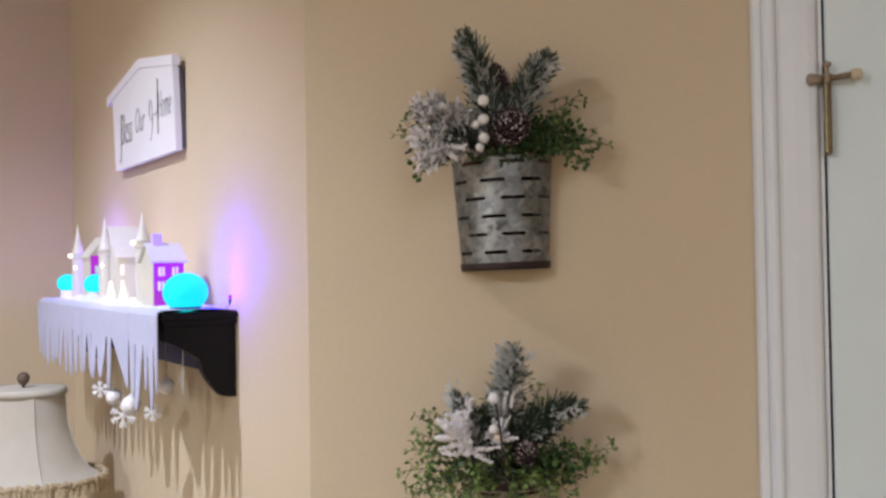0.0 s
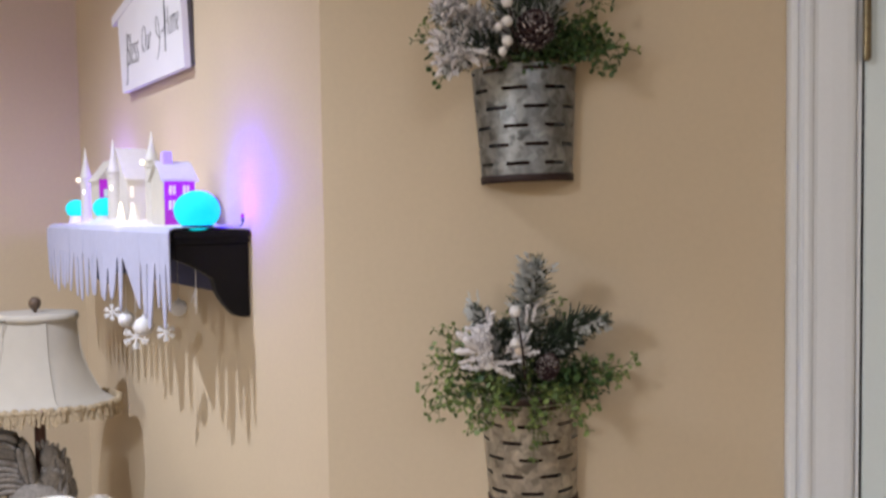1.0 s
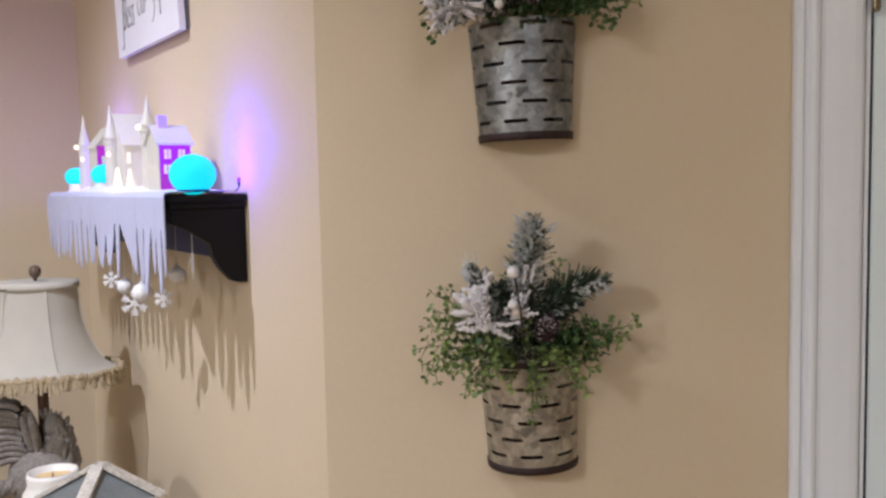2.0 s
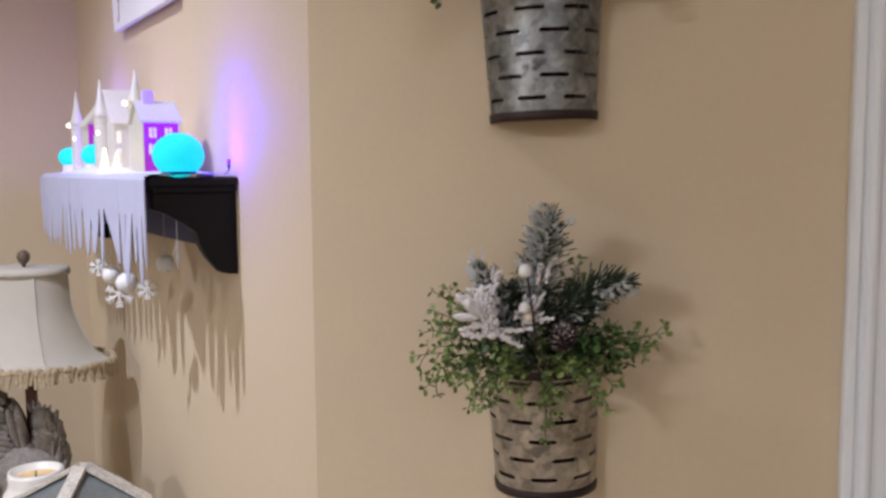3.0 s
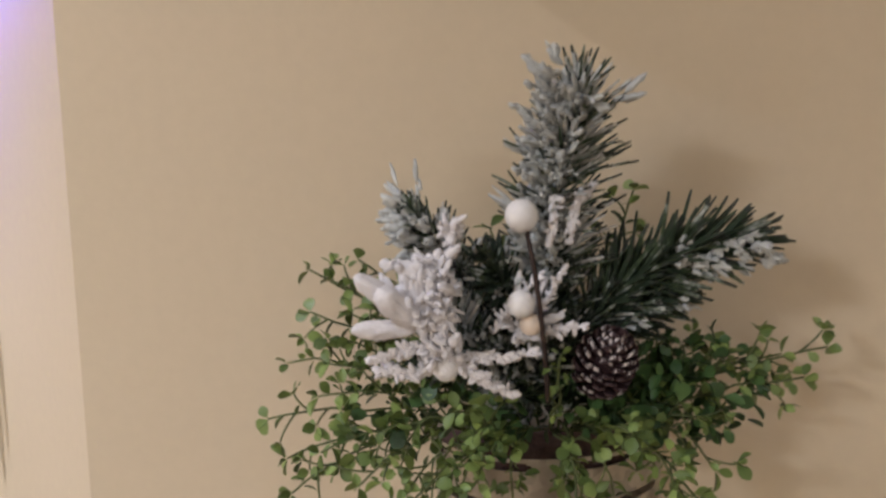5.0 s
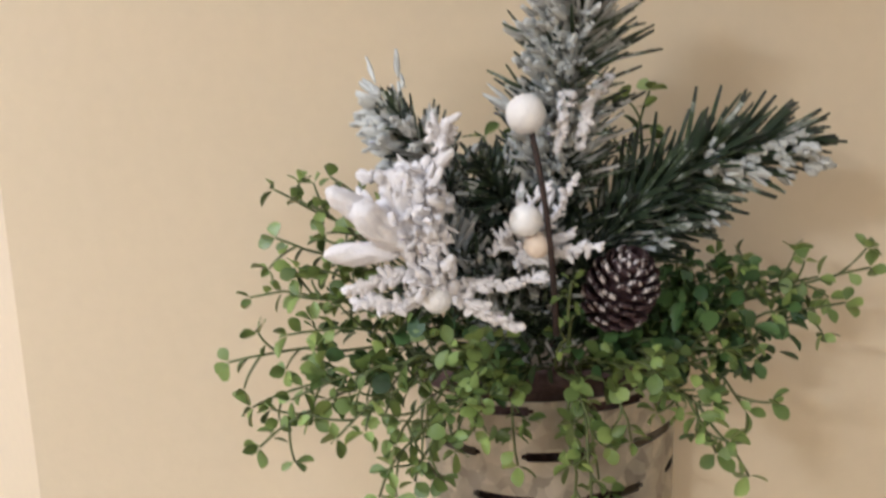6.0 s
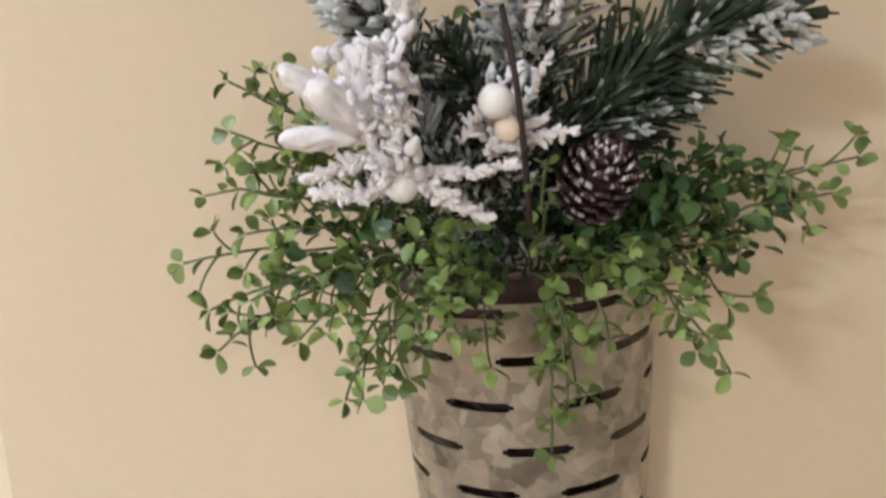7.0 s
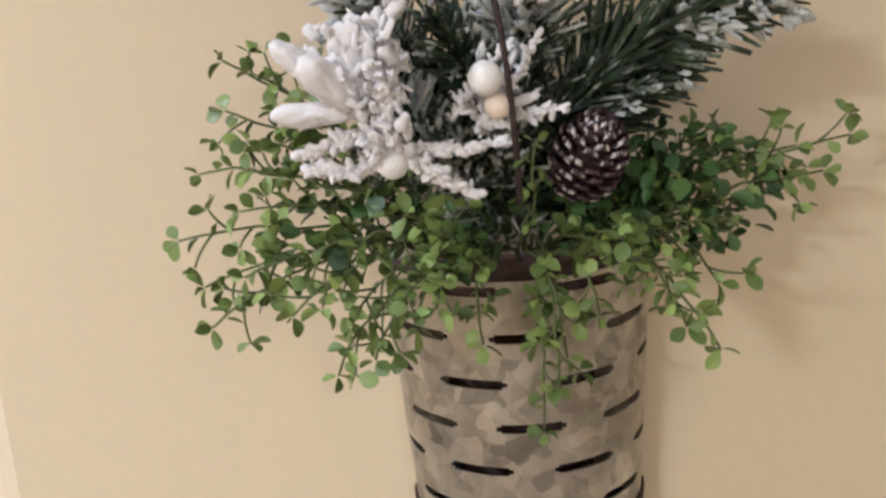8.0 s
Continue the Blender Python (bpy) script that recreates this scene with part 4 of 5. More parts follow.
for k, (tip, bend) in enumerate(MORE_2):
    away = Vector(tip) - Vector(ROOT)
    # Sprigs right of the root take the shaded leaf copy.
    boxwood_sprig(low, Vector(ROOT) + Vector((away.x * 0.18, -0.008, 0.012)) - ORIGIN_2, L(*bend), L(*tip), 200 + k, 0.0076, 7, 0.013, single=False, joined=LEAFS if away.x < 0 else LEAF_SHADED)

# -- the arrangement in the upper bucket --
ORIGIN_1 = Vector((0.2835, -0.03, 1.76))
high = thing("winter_arrangement", Matrix.Translation(ORIGIN_1), "snowy artificial pine, white berries and cone in the upper bucket", "floral arrangement", "winter arrangements")


def H(x, y, z):
    return Vector((x, y, z)) - ORIGIN_1


pine_sprig(high, H(0.280, -0.045, 1.78), H(0.270, -0.07, 1.86), H(0.249, -0.10, 1.914), 720, 0.035, GREENH, 41, 90, 38, (-1.6, -0.2, 0.2), size=(0.0085, 0.0019))
pine_sprig(high, H(0.285, -0.045, 1.78), H(0.290, -0.055, 1.82), H(0.292, -0.06, 1.852), 300, 0.024, GREENH, 42, 6, 40)
pine_sprig(high, H(0.300, -0.045, 1.78), H(0.312, -0.06, 1.86), H(0.343, -0.08, 1.889), 640, 0.033, GREENH, 43, 70, 38, (1.0, -0.5, -0.9), size=(0.0085, 0.0018))
pine_sprig(high, H(0.270, -0.05, 1.785), H(0.228, -0.10, 1.838), H(0.194, -0.13, 1.826), 520, 0.027, WHITEP, 44, 120, 58, (-0.3, -0.8, 0.3), size=(0.008, 0.0030))
pine_sprig(high, H(0.270, -0.05, 1.785), H(0.228, -0.10, 1.81), H(0.196, -0.125, 1.788), 460, 0.023, WHITEP, 45, 80, 52, (-0.3, -0.8, 0.2), size=(0.008, 0.0028))
pine_sprig(high, H(0.268, -0.05, 1.785), H(0.235, -0.10, 1.80), H(0.202, -0.128, 1.762), 360, 0.023, WHITEP, 46, 90, 42, (-0.3, -0.8, 0.2), size=(0.008, 0.0028))
pine_sprig(high, H(0.268, -0.05, 1.785), H(0.255, -0.09, 1.80), H(0.228, -0.118, 1.790), 420, 0.020, GREENP, 47, 20, 50, (-0.3, -0.8, -0.4))
flocked_pick(high, H(0.212, -0.12, 1.785), [H(*p) for p in ((0.176, -0.13, 1.795), (0.184, -0.13, 1.806), (0.186, -0.13, 1.750), (0.200, -0.128, 1.746), (0.234, -0.12, 1.766), (0.178, -0.13, 1.782), (0.246, -0.118, 1.778))], 48, 0.0034, 60, 0.024, 5)
for c, r, foot in (((0.271, -0.130, 1.835), .0072, (0.275, -0.11, 1.82)), ((0.271, -0.130, 1.812), .0066, (0.276, -0.11, 1.80)), ((0.261, -0.130, 1.806), .0050, (0.27, -0.11, 1.80)),
                   ((0.271, -0.130, 1.789), .0066, (0.277, -0.11, 1.78)), ((0.265, -0.125, 1.778), .0054, (0.275, -0.1, 1.77))):
    berry(high, H(*c), r, BERRY, H(*foot))
part("berry_twig", pymesh("berry_twig", *tube(bez(H(0.279, -0.045, 1.775), H(0.277, -0.10, 1.80), H(0.273, -0.126, 1.83), 8), 0.0014, 0.001), TWIG, True), None, high, "dark brown twig")
pine_cone(high, H(0.301, -0.098, 1.806), (0.15, -0.85, 0.4), 0.050, 0.044, 84, 6)
pine_cone(high, H(0.2865, -0.064, 1.876), (-0.42, -0.15, 0.9), 0.026, 0.042, 56, 8)
massed_leaves(high, [(H(0.290, -0.055, 1.782), (0.032, 0.012, 0.009), 260), (H(0.345, -0.055, 1.800), (0.020, 0.012, 0.014), 240), (H(0.230, -0.065, 1.785), (0.022, 0.012, 0.010), 60)], 61, 0.0082)
TIPS_1 = [
    ((0.424, -0.050, 1.785), (0.35, -0.06, 1.80)), ((0.387, -0.050, 1.851), (0.345, -0.05, 1.83)), ((0.393, -0.070, 1.759), (0.35, -0.07, 1.80)), ((0.369, -0.050, 1.827), (0.335, -0.05, 1.815)),
    ((0.147, -0.080, 1.804), (0.21, -0.07, 1.81)), ((0.183, -0.100, 1.746), (0.215, -0.09, 1.795)), ((0.164, -0.070, 1.832), (0.215, -0.06, 1.82)), ((0.400, -0.055, 1.775), (0.345, -0.06, 1.795)),
    ((0.372, -0.060, 1.772), (0.34, -0.07, 1.80)), ((0.385, -0.055, 1.805), (0.34, -0.06, 1.812)), ((0.170, -0.085, 1.770), (0.21, -0.08, 1.80)), ((0.355, -0.07, 1.785), (0.335, -0.075, 1.805)),
    ((0.378, -0.055, 1.838), (0.34, -0.055, 1.82)), ((0.392, -0.055, 1.795), (0.345, -0.06, 1.805)), ((0.410, -0.052, 1.790), (0.35, -0.06, 1.803)), ((0.380, -0.060, 1.785), (0.345, -0.065, 1.803)),
    ((0.360, -0.055, 1.812), (0.335, -0.06, 1.81)), ((0.384, -0.062, 1.768), (0.345, -0.07, 1.80)), ((0.156, -0.080, 1.812), (0.21, -0.07, 1.81)), ((0.362, -0.072, 1.798), (0.335, -0.075, 1.805)),
]
for k, (tip, bend) in enumerate(TIPS_1):
    away = Vector(tip) - Vector((0.2835, -0.035, 1.765))
    start = Vector((0.2835, -0.043, 1.777)) + Vector((away.x * 0.18, 0, 0))
    # Two sprigs in three take the shaded leaf copy.
    boxwood_sprig(high, start - ORIGIN_1, H(*bend), H(*tip), 300 + k, 0.0078, 8, 0.013, single=False, joined=LEAF_SHADED if k % 3 else LEAFS)

# ---- the shelf on the slanting wall ----
def on_slant(s, off, z):
    """A place by its distance along the slanting wall from the corner, its distance out from it and its height."""
    return SLANT @ Vector((-s, -off, z))


S0, S1, TOP, DEEP = 0.255, 1.150, 1.563, 0.130
shelf = thing("wall_shelf", SLANT @ Matrix.Translation((-S0, 0, TOP)), "black painted wooden ledge shelf with scrolled brackets on the slanting wall", "shelf")
LONG = S1 - S0
part("shelf_board", box(-LONG, 0, -DEEP, -0.0005, -0.013, 0, 0.0025), BLACK, shelf)
part("shelf_moulding", box(-LONG + 0.004, -0.004, -DEEP + 0.006, -0.001, -0.022, -0.0132, 0.002), BLACK, shelf)


def bracket(x):
    pts = [(0, -0.022), (-0.122, -0.022), (-0.122, -0.045)]
    pts += [(-0.122 + 0.062 * t, -0.045 - 0.034 * t ** 1.3) for t in (0.25, 0.5, 0.75, 1.0)]
    pts += [(-0.060 + 0.035 * t, -0.079 - 0.062 * t ** 0.55) for t in (0.12, 0.3, 0.5, 0.75, 1.0)]
    pts += [(-0.012, -0.144), (0, -0.144)]
    bm = bmesh.new()
    f = [bm.verts.new((x, y - 0.0008, z)) for y, z in pts]
    k = [bm.verts.new((x - 0.022, y - 0.0008, z)) for y, z in pts]
    bm.faces.new(f)
    bm.faces.new(k[::-1])
    for i in range(len(pts)):
        j = (i + 1) % len(pts)
        bm.faces.new((f[i], k[i], k[j], f[j]))
    bmesh.ops.recalc_face_normals(bm, faces=bm.faces)
    bmesh.ops.bevel(bm, geom=[e for e in bm.edges], offset=0.0012, segments=1, affect="EDGES")
    part("bracket", bm, BLACK, shelf)


bracket(-0.012)
bracket(-LONG + 0.036)
# The rail's blue is LED light carried by its base colour.
part("back_rail", box(-LONG + 0.037, -0.036, -0.017, -0.0012, -0.110, -0.0225, 0.0015), NAVY, shelf, "dark back rail, blue LED light put into its colour")

# white fleece runner with icicle teeth
runner = thing("icicle_runner", SLANT @ Matrix.Translation((-S0, 0, TOP)), "white fleece runner with icicle teeth draped over the shelf edge", "table runner")
rng = random.Random(7)
bm = bmesh.new()
n = 40
cols = []
for i in range(n + 1):
    x = -LONG - 0.010 + (LONG + 0.010) * i / n
    col = []
    for y, z in ((-0.022, 0.0025), (-0.07, 0.003), (-DEEP + 0.004, 0.0035), (-DEEP - 0.0035, 0.0), (-DEEP - 0.0046, -0.02), (-DEEP - 0.0048, -0.046)):
        col.append((x, y + (0.0006 * rng.uniform(-1, 1) if z < 0 else 0), z + 0.0012 * rng.random()))
    cols.append(col)
for lift in (0, 1):
    vs = [[bm.verts.new((x, y - (0.0016 * lift if z < 0.001 else 0), z + (0.0016 * lift if z > -0.001 else 0))) for x, y, z in c] for c in cols]
    for a, b in zip(vs, vs[1:]):
        for j in range(5):
            bm.faces.new((a[j], b[j], b[j + 1], a[j + 1]))
bmesh.ops.recalc_face_normals(bm, faces=bm.faces)
part("drape", bm, CLOTH, runner, smooth=True)

bm = bmesh.new()
# widths of the die-cut teeth in millimetres from the far end, then their lengths below the shelf
WIDE = (38, 34, 33, 31, 34, 32, 33, 34, 38, 45, 47, 34, 33, 40, 43, 67, 31, 108, 39, 43, 24, 30, 17)
DROP = (128, 136, 140, 147, 132, 136, 125, 138, 147, 153, 140, 136, 133, 134, 137, 129, 149, 134, 147, 160, 124, 154, 125)
far = -LONG - 0.020
unit = (0.006 - far) / sum(WIDE)
a, left = far, -0.048
for i, (w, drop) in enumerate(zip(WIDE, DROP)):
    w *= unit
    b = a + w
    wedge = i == 17
    right = -0.048 - (0.030 * rng.random() if i % 2 == 0 and not wedge and i != 16 else 0.006 * rng.random())
    drop = -drop * 0.001
    tip = a + w * (0.84 if wedge else rng.uniform(0.46, 0.62))
    y = -DEEP - 0.0084 + rng.uniform(-0.0005, 0.0005)
    sway = rng.uniform(-0.004, 0.006)
    half = min(w / 2, 0.019)
    mid = tip if wedge else (a + b) / 2
    # how much of its half width a tooth keeps on the way down
    KEEP = ((0.03, 0.90), (0.10, 0.80), (0.45, 0.68), (0.75, 0.50), (0.94, 0.30), (1.0, 0.12))
    outline = [(a, -0.003), (b, -0.003), (b, right)]
    for f, keep in KEEP:
        reach = (b - mid) * keep if not wedge else (b - tip) * (1 - f) * 0.85 + half * 0.16
        outline.append((mid + (tip - mid) * f + reach, right + (drop - right) * f))
    for f, keep in KEEP[::-1]:
        reach = (mid - a) * keep if not wedge else (tip - a) * (1 - f) * 0.94 + half * 0.16
        outline.append((mid + (tip - mid) * f - reach, left + (drop - left) * f))
    outline.append((a, left))
    f0 = [bm.verts.new((x, y - sway * max(0, (-z - 0.05) / 0.1), z)) for x, z in outline]
    k0 = [bm.verts.new((v.co.x, v.co.y + 0.0018, v.co.z)) for v in f0]
    bm.faces.new(f0)
    bm.faces.new(k0[::-1])
    for j in range(len(outline)):
        q = (j + 1) % len(outline)
        bm.faces.new((f0[j], k0[j], k0[q], f0[q]))
    a, left = b, right
bmesh.ops.recalc_face_normals(bm, faces=bm.faces)
part("icicle_edge", bm, CLOTH, runner, "row of pointed icicle teeth")

# snow batting between the houses
bm = bmesh.new()
nx, ny = 70, 10
g = []
for i in range(nx + 1):
    row = []
    for j in range(ny + 1):
        x = -S1 + 0.012 + (LONG - 0.03) * i / nx
        y = -0.004 - (DEEP - 0.010) * j / ny
        edge = min(1, 4 * min(i / nx, 1 - i / nx, 0.5), 5 * min(j / ny, 1 - j / ny))
        row.append(bm.verts.new((x, y, TOP + 0.0045 + edge * (0.005 + 0.009 * max(0, noise.noise((x * 22, y * 25, 3)) + 0.35) + 0.003 * noise.noise((x * 90, y * 90, 1))))))
    g.append(row)
for i in range(nx):
    for j in range(ny):
        bm.faces.new((g[i][j], g[i + 1][j], g[i + 1][j + 1], g[i][j + 1]))
snow = tagged(part("snow_batting", bm, SNOWP, smooth=True), "fluffy white artificial snow strewn over the shelf", "artificial snow", kind="stuff")
snow.matrix_world = SLANT
SNOW_Z = TOP + 0.008


# ---- lit village on the shelf ----
def at_shelf(s, off, turn=0.0, z=SNOW_Z):
    return SLANT @ Matrix.Translation((-s, -off, z)) @ Matrix.Rotation(radians(turn), 4, "Z")


def steeple(s, off, r, body, spire, lit):
    t = thing("steeple_tower", at_shelf(s, off), "white porcelain tower with a tall pointed spire, lit from inside", "village house", "lit village")
    bm = lathe([(r * 1.15, -0.004), (r * 1.12, 0.004), (r, 0.006), (r * 0.96, body * 0.9), (r * 1.12, body * 0.93), (r * 1.12, body)], 20)
    part("tower", bm, PORCELAIN, t)
    bm = lathe([(r * 1.25, body), (r * 0.95, body + 0.12 * (spire - body)), (r * 0.42, body + 0.55 * (spire - body)), (r * 0.06, spire)], 20)
    part("spire", bm, PORCELAIN, t, "pointed spire", True)
    for k in range(3):
        a = radians(120 * k + 200)
        for z in (body * 0.72,):
            bm = ball(bmesh.new(), (r * math.cos(a), r * math.sin(a), z), 0.0028, 8, 6, (1, 1, 1.5))
            part("lit_window", bm, WARMLIT, t)
    for k in range(lit):
        a = radians(200 + 75 * k)
        bm = ball(bmesh.new(), (r * 1.4 * math.cos(a), r * 1.4 * math.sin(a), body), 0.0045, 10, 8)
        part("light", bm, WARMLIT, t, "small warm bulb")
    return t


def house(name, s, off, turn, w, d, eave, ridge, wall_mat, front_mat, label, windows=True, chimney=None, eave_front=False):
    """A gabled house: x along the ridge, front wall on the +x gable side."""
    t = thing(name, at_shelf(s, off, turn), label, "village house", "lit village")
    body = [(-d / 2, -0.004), (d / 2, -0.004), (d / 2, eave), (0, ridge), (-d / 2, eave)]
    bm = bmesh.new()
    a = [bm.verts.new((-w / 2, y, z)) for y, z in body]
    b = [bm.verts.new((w / 2, y, z)) for y, z in body]
    bm.faces.new(a)
    bm.faces.new(b[::-1])
    for i in range(5):
        j = (i + 1) % 5
        bm.faces.new((a[i], b[i], b[j], a[j]))
    bmesh.ops.recalc_face_normals(bm, faces=bm.faces)
    part("house_body", bm, wall_mat, t)
    for sgn in (-1, 1):
        bm = bmesh.new()
        th, over = 0.003, 0.005
        p = [(0, ridge + th), (sgn * (d / 2 + over), eave - over * (ridge - eave) / (d / 2) + th), (sgn * (d / 2 + over), eave - over * (ridge - eave) / (d / 2)), (0, ridge)]
        a = [bm.verts.new((-w / 2 - over, y, z + 0.0005)) for y, z in p]
        b = [bm.verts.new((w / 2 + over, y, z + 0.0005)) for y, z in p]
        bm.faces.new(a)
        bm.faces.new(b)
        for i in range(4):
            j = (i + 1) % 4
            bm.faces.new((a[i], b[i], b[j], a[j]))
        bmesh.ops.recalc_face_normals(bm, faces=bm.faces)
        part("roof_slope", bm, PORCELAIN, t, "snowy white roof")
    if front_mat and eave_front:
        y0 = -d / 2
        part("front_wall", box(-w / 2 + 0.001, w / 2 - 0.001, y0 - 0.002, y0 - 0.0005, 0.0, eave - 0.004), front_mat, t, "magenta-lit front wall")
        for x, low in ((-w * 0.24, 0.66), (w * 0.20, 0.66), (-w * 0.26, 0.34)):
            pane = part("lit_window", box(x - 0.0055, x + 0.0055, y0 - 0.0034, y0 - 0.0022, eave * low, eave * (low + 0.20), 0.0005), PANELIT, t)
            part("mullion", box(x - 0.0006, x + 0.0006, y0 - 0.0044, y0 - 0.0035, eave * low, eave * (low + 0.20)), MAGENTA, pane)
        part("front_door", box(0.004, 0.015, y0 - 0.0034, y0 - 0.0022, 0.004, eave * 0.42), PANELIT, t)
    elif front_mat:
        part("front_wall", box(w / 2 + 0.0005, w / 2 + 0.002, -d / 2 + 0.001, d / 2 - 0.001, 0.0, eave), front_mat, t, "magenta-lit front wall")
        for y in (-d * 0.22, d * 0.22):
            for z in (eave * 0.68,):
                part("lit_window", box(w / 2 + 0.0022, w / 2 + 0.0034, y - 0.0075, y + 0.0075, z - 0.009, z + 0.009, 0.0006), WARMLIT if name != "cottage" else SIGN, t)
        part("front_door", box(w / 2 + 0.0022, w / 2 + 0.0034, -0.008, 0.008, 0.004, eave * 0.4), SIGN, t)
    if windows:
        for x in (-w * 0.28, 0, w * 0.28):
            part("lit_window", box(x - 0.005, x + 0.005, -d / 2 - 0.0012, -d / 2 + 0.0005, eave * 0.35, eave * 0.7, 0.0005), WARMLIT, t)
    if chimney:
        part("chimney", box(chimney - 0.0075, chimney + 0.0075, -0.007, 0.007, ridge - 0.012, ridge + 0.019, 0.001), VIOLET, t, "violet-lit chimney")
    return t


steeple(0.515, 0.080, 0.0125, 0.112, 0.168, 2)
steeple(0.740, 0.090, 0.0125, 0.100, 0.170, 0)
steeple(0.975, 0.090, 0.0120, 0.096, 0.168, 2)
church = house("church", 0.735, 0.056, 90, 0.052, 0.120, 0.090, 0.149, PORCELAIN, None, "white porcelain church with glowing windows on the shelf", windows=False)
for z0, z1 in ((0.052, 0.074), (0.022, 0.042)):
    part("lit_window", box(-0.021, -0.013, -0.0613, -0.0597, z0, z1, 0.0006), GLOWW, church)
part("porch", box(-0.024, 0.004, -0.074, -0.0615, -0.003, 0.030, 0.002), PORCELAIN, church)


def snow_tree(s, off, r, high):
    t = thing("snow_tree", at_shelf(s, off, z=SNOW_Z - 0.003), "small glowing white porcelain fir tree on the shelf", "village tree", "snow trees")
    part("trunk", lathe([(r * 0.3, 0.0), (r * 0.3, 0.006)], 10), PORCELAIN, t)
    prof = []
    for k in range(4):
        u = k / 4
        prof += [(r * (1 - u * 0.85), 0.005 + high * u), (r * (0.62 - u * 0.5), 0.005 + high * (u + 0.2))]
    part("fir", lathe(prof + [(0.0004, high + 0.005)], 18), GLOWW, t)


snow_tree(0.612, 0.112, 0.0105, 0.040)
snow_tree(0.566, 0.100, 0.0130, 0.034)
house("cottage", 0.398, 0.081, 90, 0.053, 0.068, 0.077, 0.105, PORCELAIN, MAGENTA, "white porcelain cottage with a magenta-lit front beside the globe", windows=False, chimney=-0.010, eave_front=True)
house("cottage", 0.890, 0.062, 0, 0.070, 0.060, 0.094, 0.132, PORCELAIN, MAGENTA, "small snowy cottage with a magenta-lit front", windows=False)


def globe(s, off, r, label, stand=0.0):
    t = thing("light_globe", at_shelf(s, off, z=TOP + 0.004), label, "light globe", "light globes")
    bm = ball(bmesh.new(), (0, 0, stand + r * 0.76), r, 40, 24, (1.0, 1.0, 0.88))
    part("glass", bm, CYAN, t, smooth=True)
    bm = lathe([(r * 0.62, 0.0), (r * 0.70, 0.003), (r * 0.60, 0.007 + stand)], 32)
    part("foot", bm, SNOWP if stand else GLOBERIM, t, "snowy white stand" if stand else "dark blue foot")
    return t


globe(0.294, 0.076, 0.0365, "glowing cyan glass globe lamp on the shelf")
globe(0.838, 0.085, 0.0245, "small glowing cyan globe on the shelf", 0.018)
globe(1.098, 0.085, 0.0245, "small glowing cyan globe on the shelf", 0.018)

# Bulb added as a source for the magenta glow on the wall.
bulb = thing("added_glow_bulb", at_shelf(0.262, 0.012, z=TOP + 0.002), "tiny magenta bulb on a wire, added as source of the wall's glow", "fairy light")
part("glass_bulb", ball(bmesh.new(), (0, 0, 0.020), 0.0028, 12, 8, (1, 1, 1.5)), TREE, bulb, "glowing magenta bulb", True)
part("socket", lathe([(0.0020, 0.010), (0.0022, 0.0165)], 10), NAVY, bulb)
part("wire", pymesh("wire", *tube(bez((0, 0, 0.0105), (0.003, -0.002, 0.004), (-0.012, -0.003, 0.002), 8), 0.0008, 0.0008), NAVY, True), None, bulb)
led("magenta_glow_light", on_slant(0.262, 0.024, TOP + 0.034), 0.036, (0.75, 0.0, 0.8), 0.006)
# Bare point light without a bulb, for the wider violet glow.
led("back_light", on_slant(0.258, 0.047, TOP + 0.080), 1.45, (0.035, 0.0, 1.0), 0.012)
led("village_light", on_slant(0.585, 0.120, TOP + 0.045), 0.11, (1.0, 0.82, 0.52), 0.01)
# Added in mid-air to tint the upper slanting wall lavender.
led("lavender_fill", on_slant(0.64, 0.125, TOP + 0.170), 0.26, (0.30, 0.22, 1.0), 0.01)
led("globe_light", on_slant(0.985, 0.060, TOP + 0.095), 1.5, (0.22, 0.14, 1.0), 0.01)


# ---- ornaments hanging under the runner ----
def snowflake(s, off, z, r):
    t = thing("snowflake_ornament", SLANT @ Matrix.Translation((-s, -off, z)) @ Matrix.Rotation(radians(70), 4, "Z"), "white snowflake ornament hanging from the shelf", "ornament", "hanging ornaments")
    bm = bmesh.new()
    for k in range(6):
        a = radians(60 * k + 30)
        d, q = Vector((math.cos(a), 0, math.sin(a))), Vector((-math.sin(a), 0, math.cos(a)))
        rod(bm, d * 0.001, d * r, 0.0021, 0.0019, 6)
        for f in (0.5, 0.75):
            for sg in (-1, 1):
                rod(bm, d * r * f, d * r * (f + 0.22) + q * sg * r * 0.26, 0.0018, 0.0015, 6)
    part("flake", bm, FROSTB, t)
    bm = bmesh.new()
    rod(bm, (0, 0, r), (0, 0, TOP - 0.022 - z), 0.0004, None, 5)
    part("thread", bm, FROSTB, t)


def bauble(s, off, z, r):
    t = thing("bauble", SLANT @ Matrix.Translation((-s, -off, z)), "frosted white ball ornament hanging from the shelf", "ornament", "hanging ornaments")
    part("ball", ball(bmesh.new(), (0, 0, 0), r, 20, 14), FROSTB, t, smooth=True)
    bm = lathe([(0.003, r - 0.0005), (0.003, r + 0.003), (0.001, r + 0.004)], 10)
    part("cap", bm, FROSTB, t)
    bm = bmesh.new()
    rod(bm, (0, 0, r + 0.004), (0, 0, TOP - 0.022 - z), 0.0004, None, 5)
    part("thread", bm, FROSTB, t)


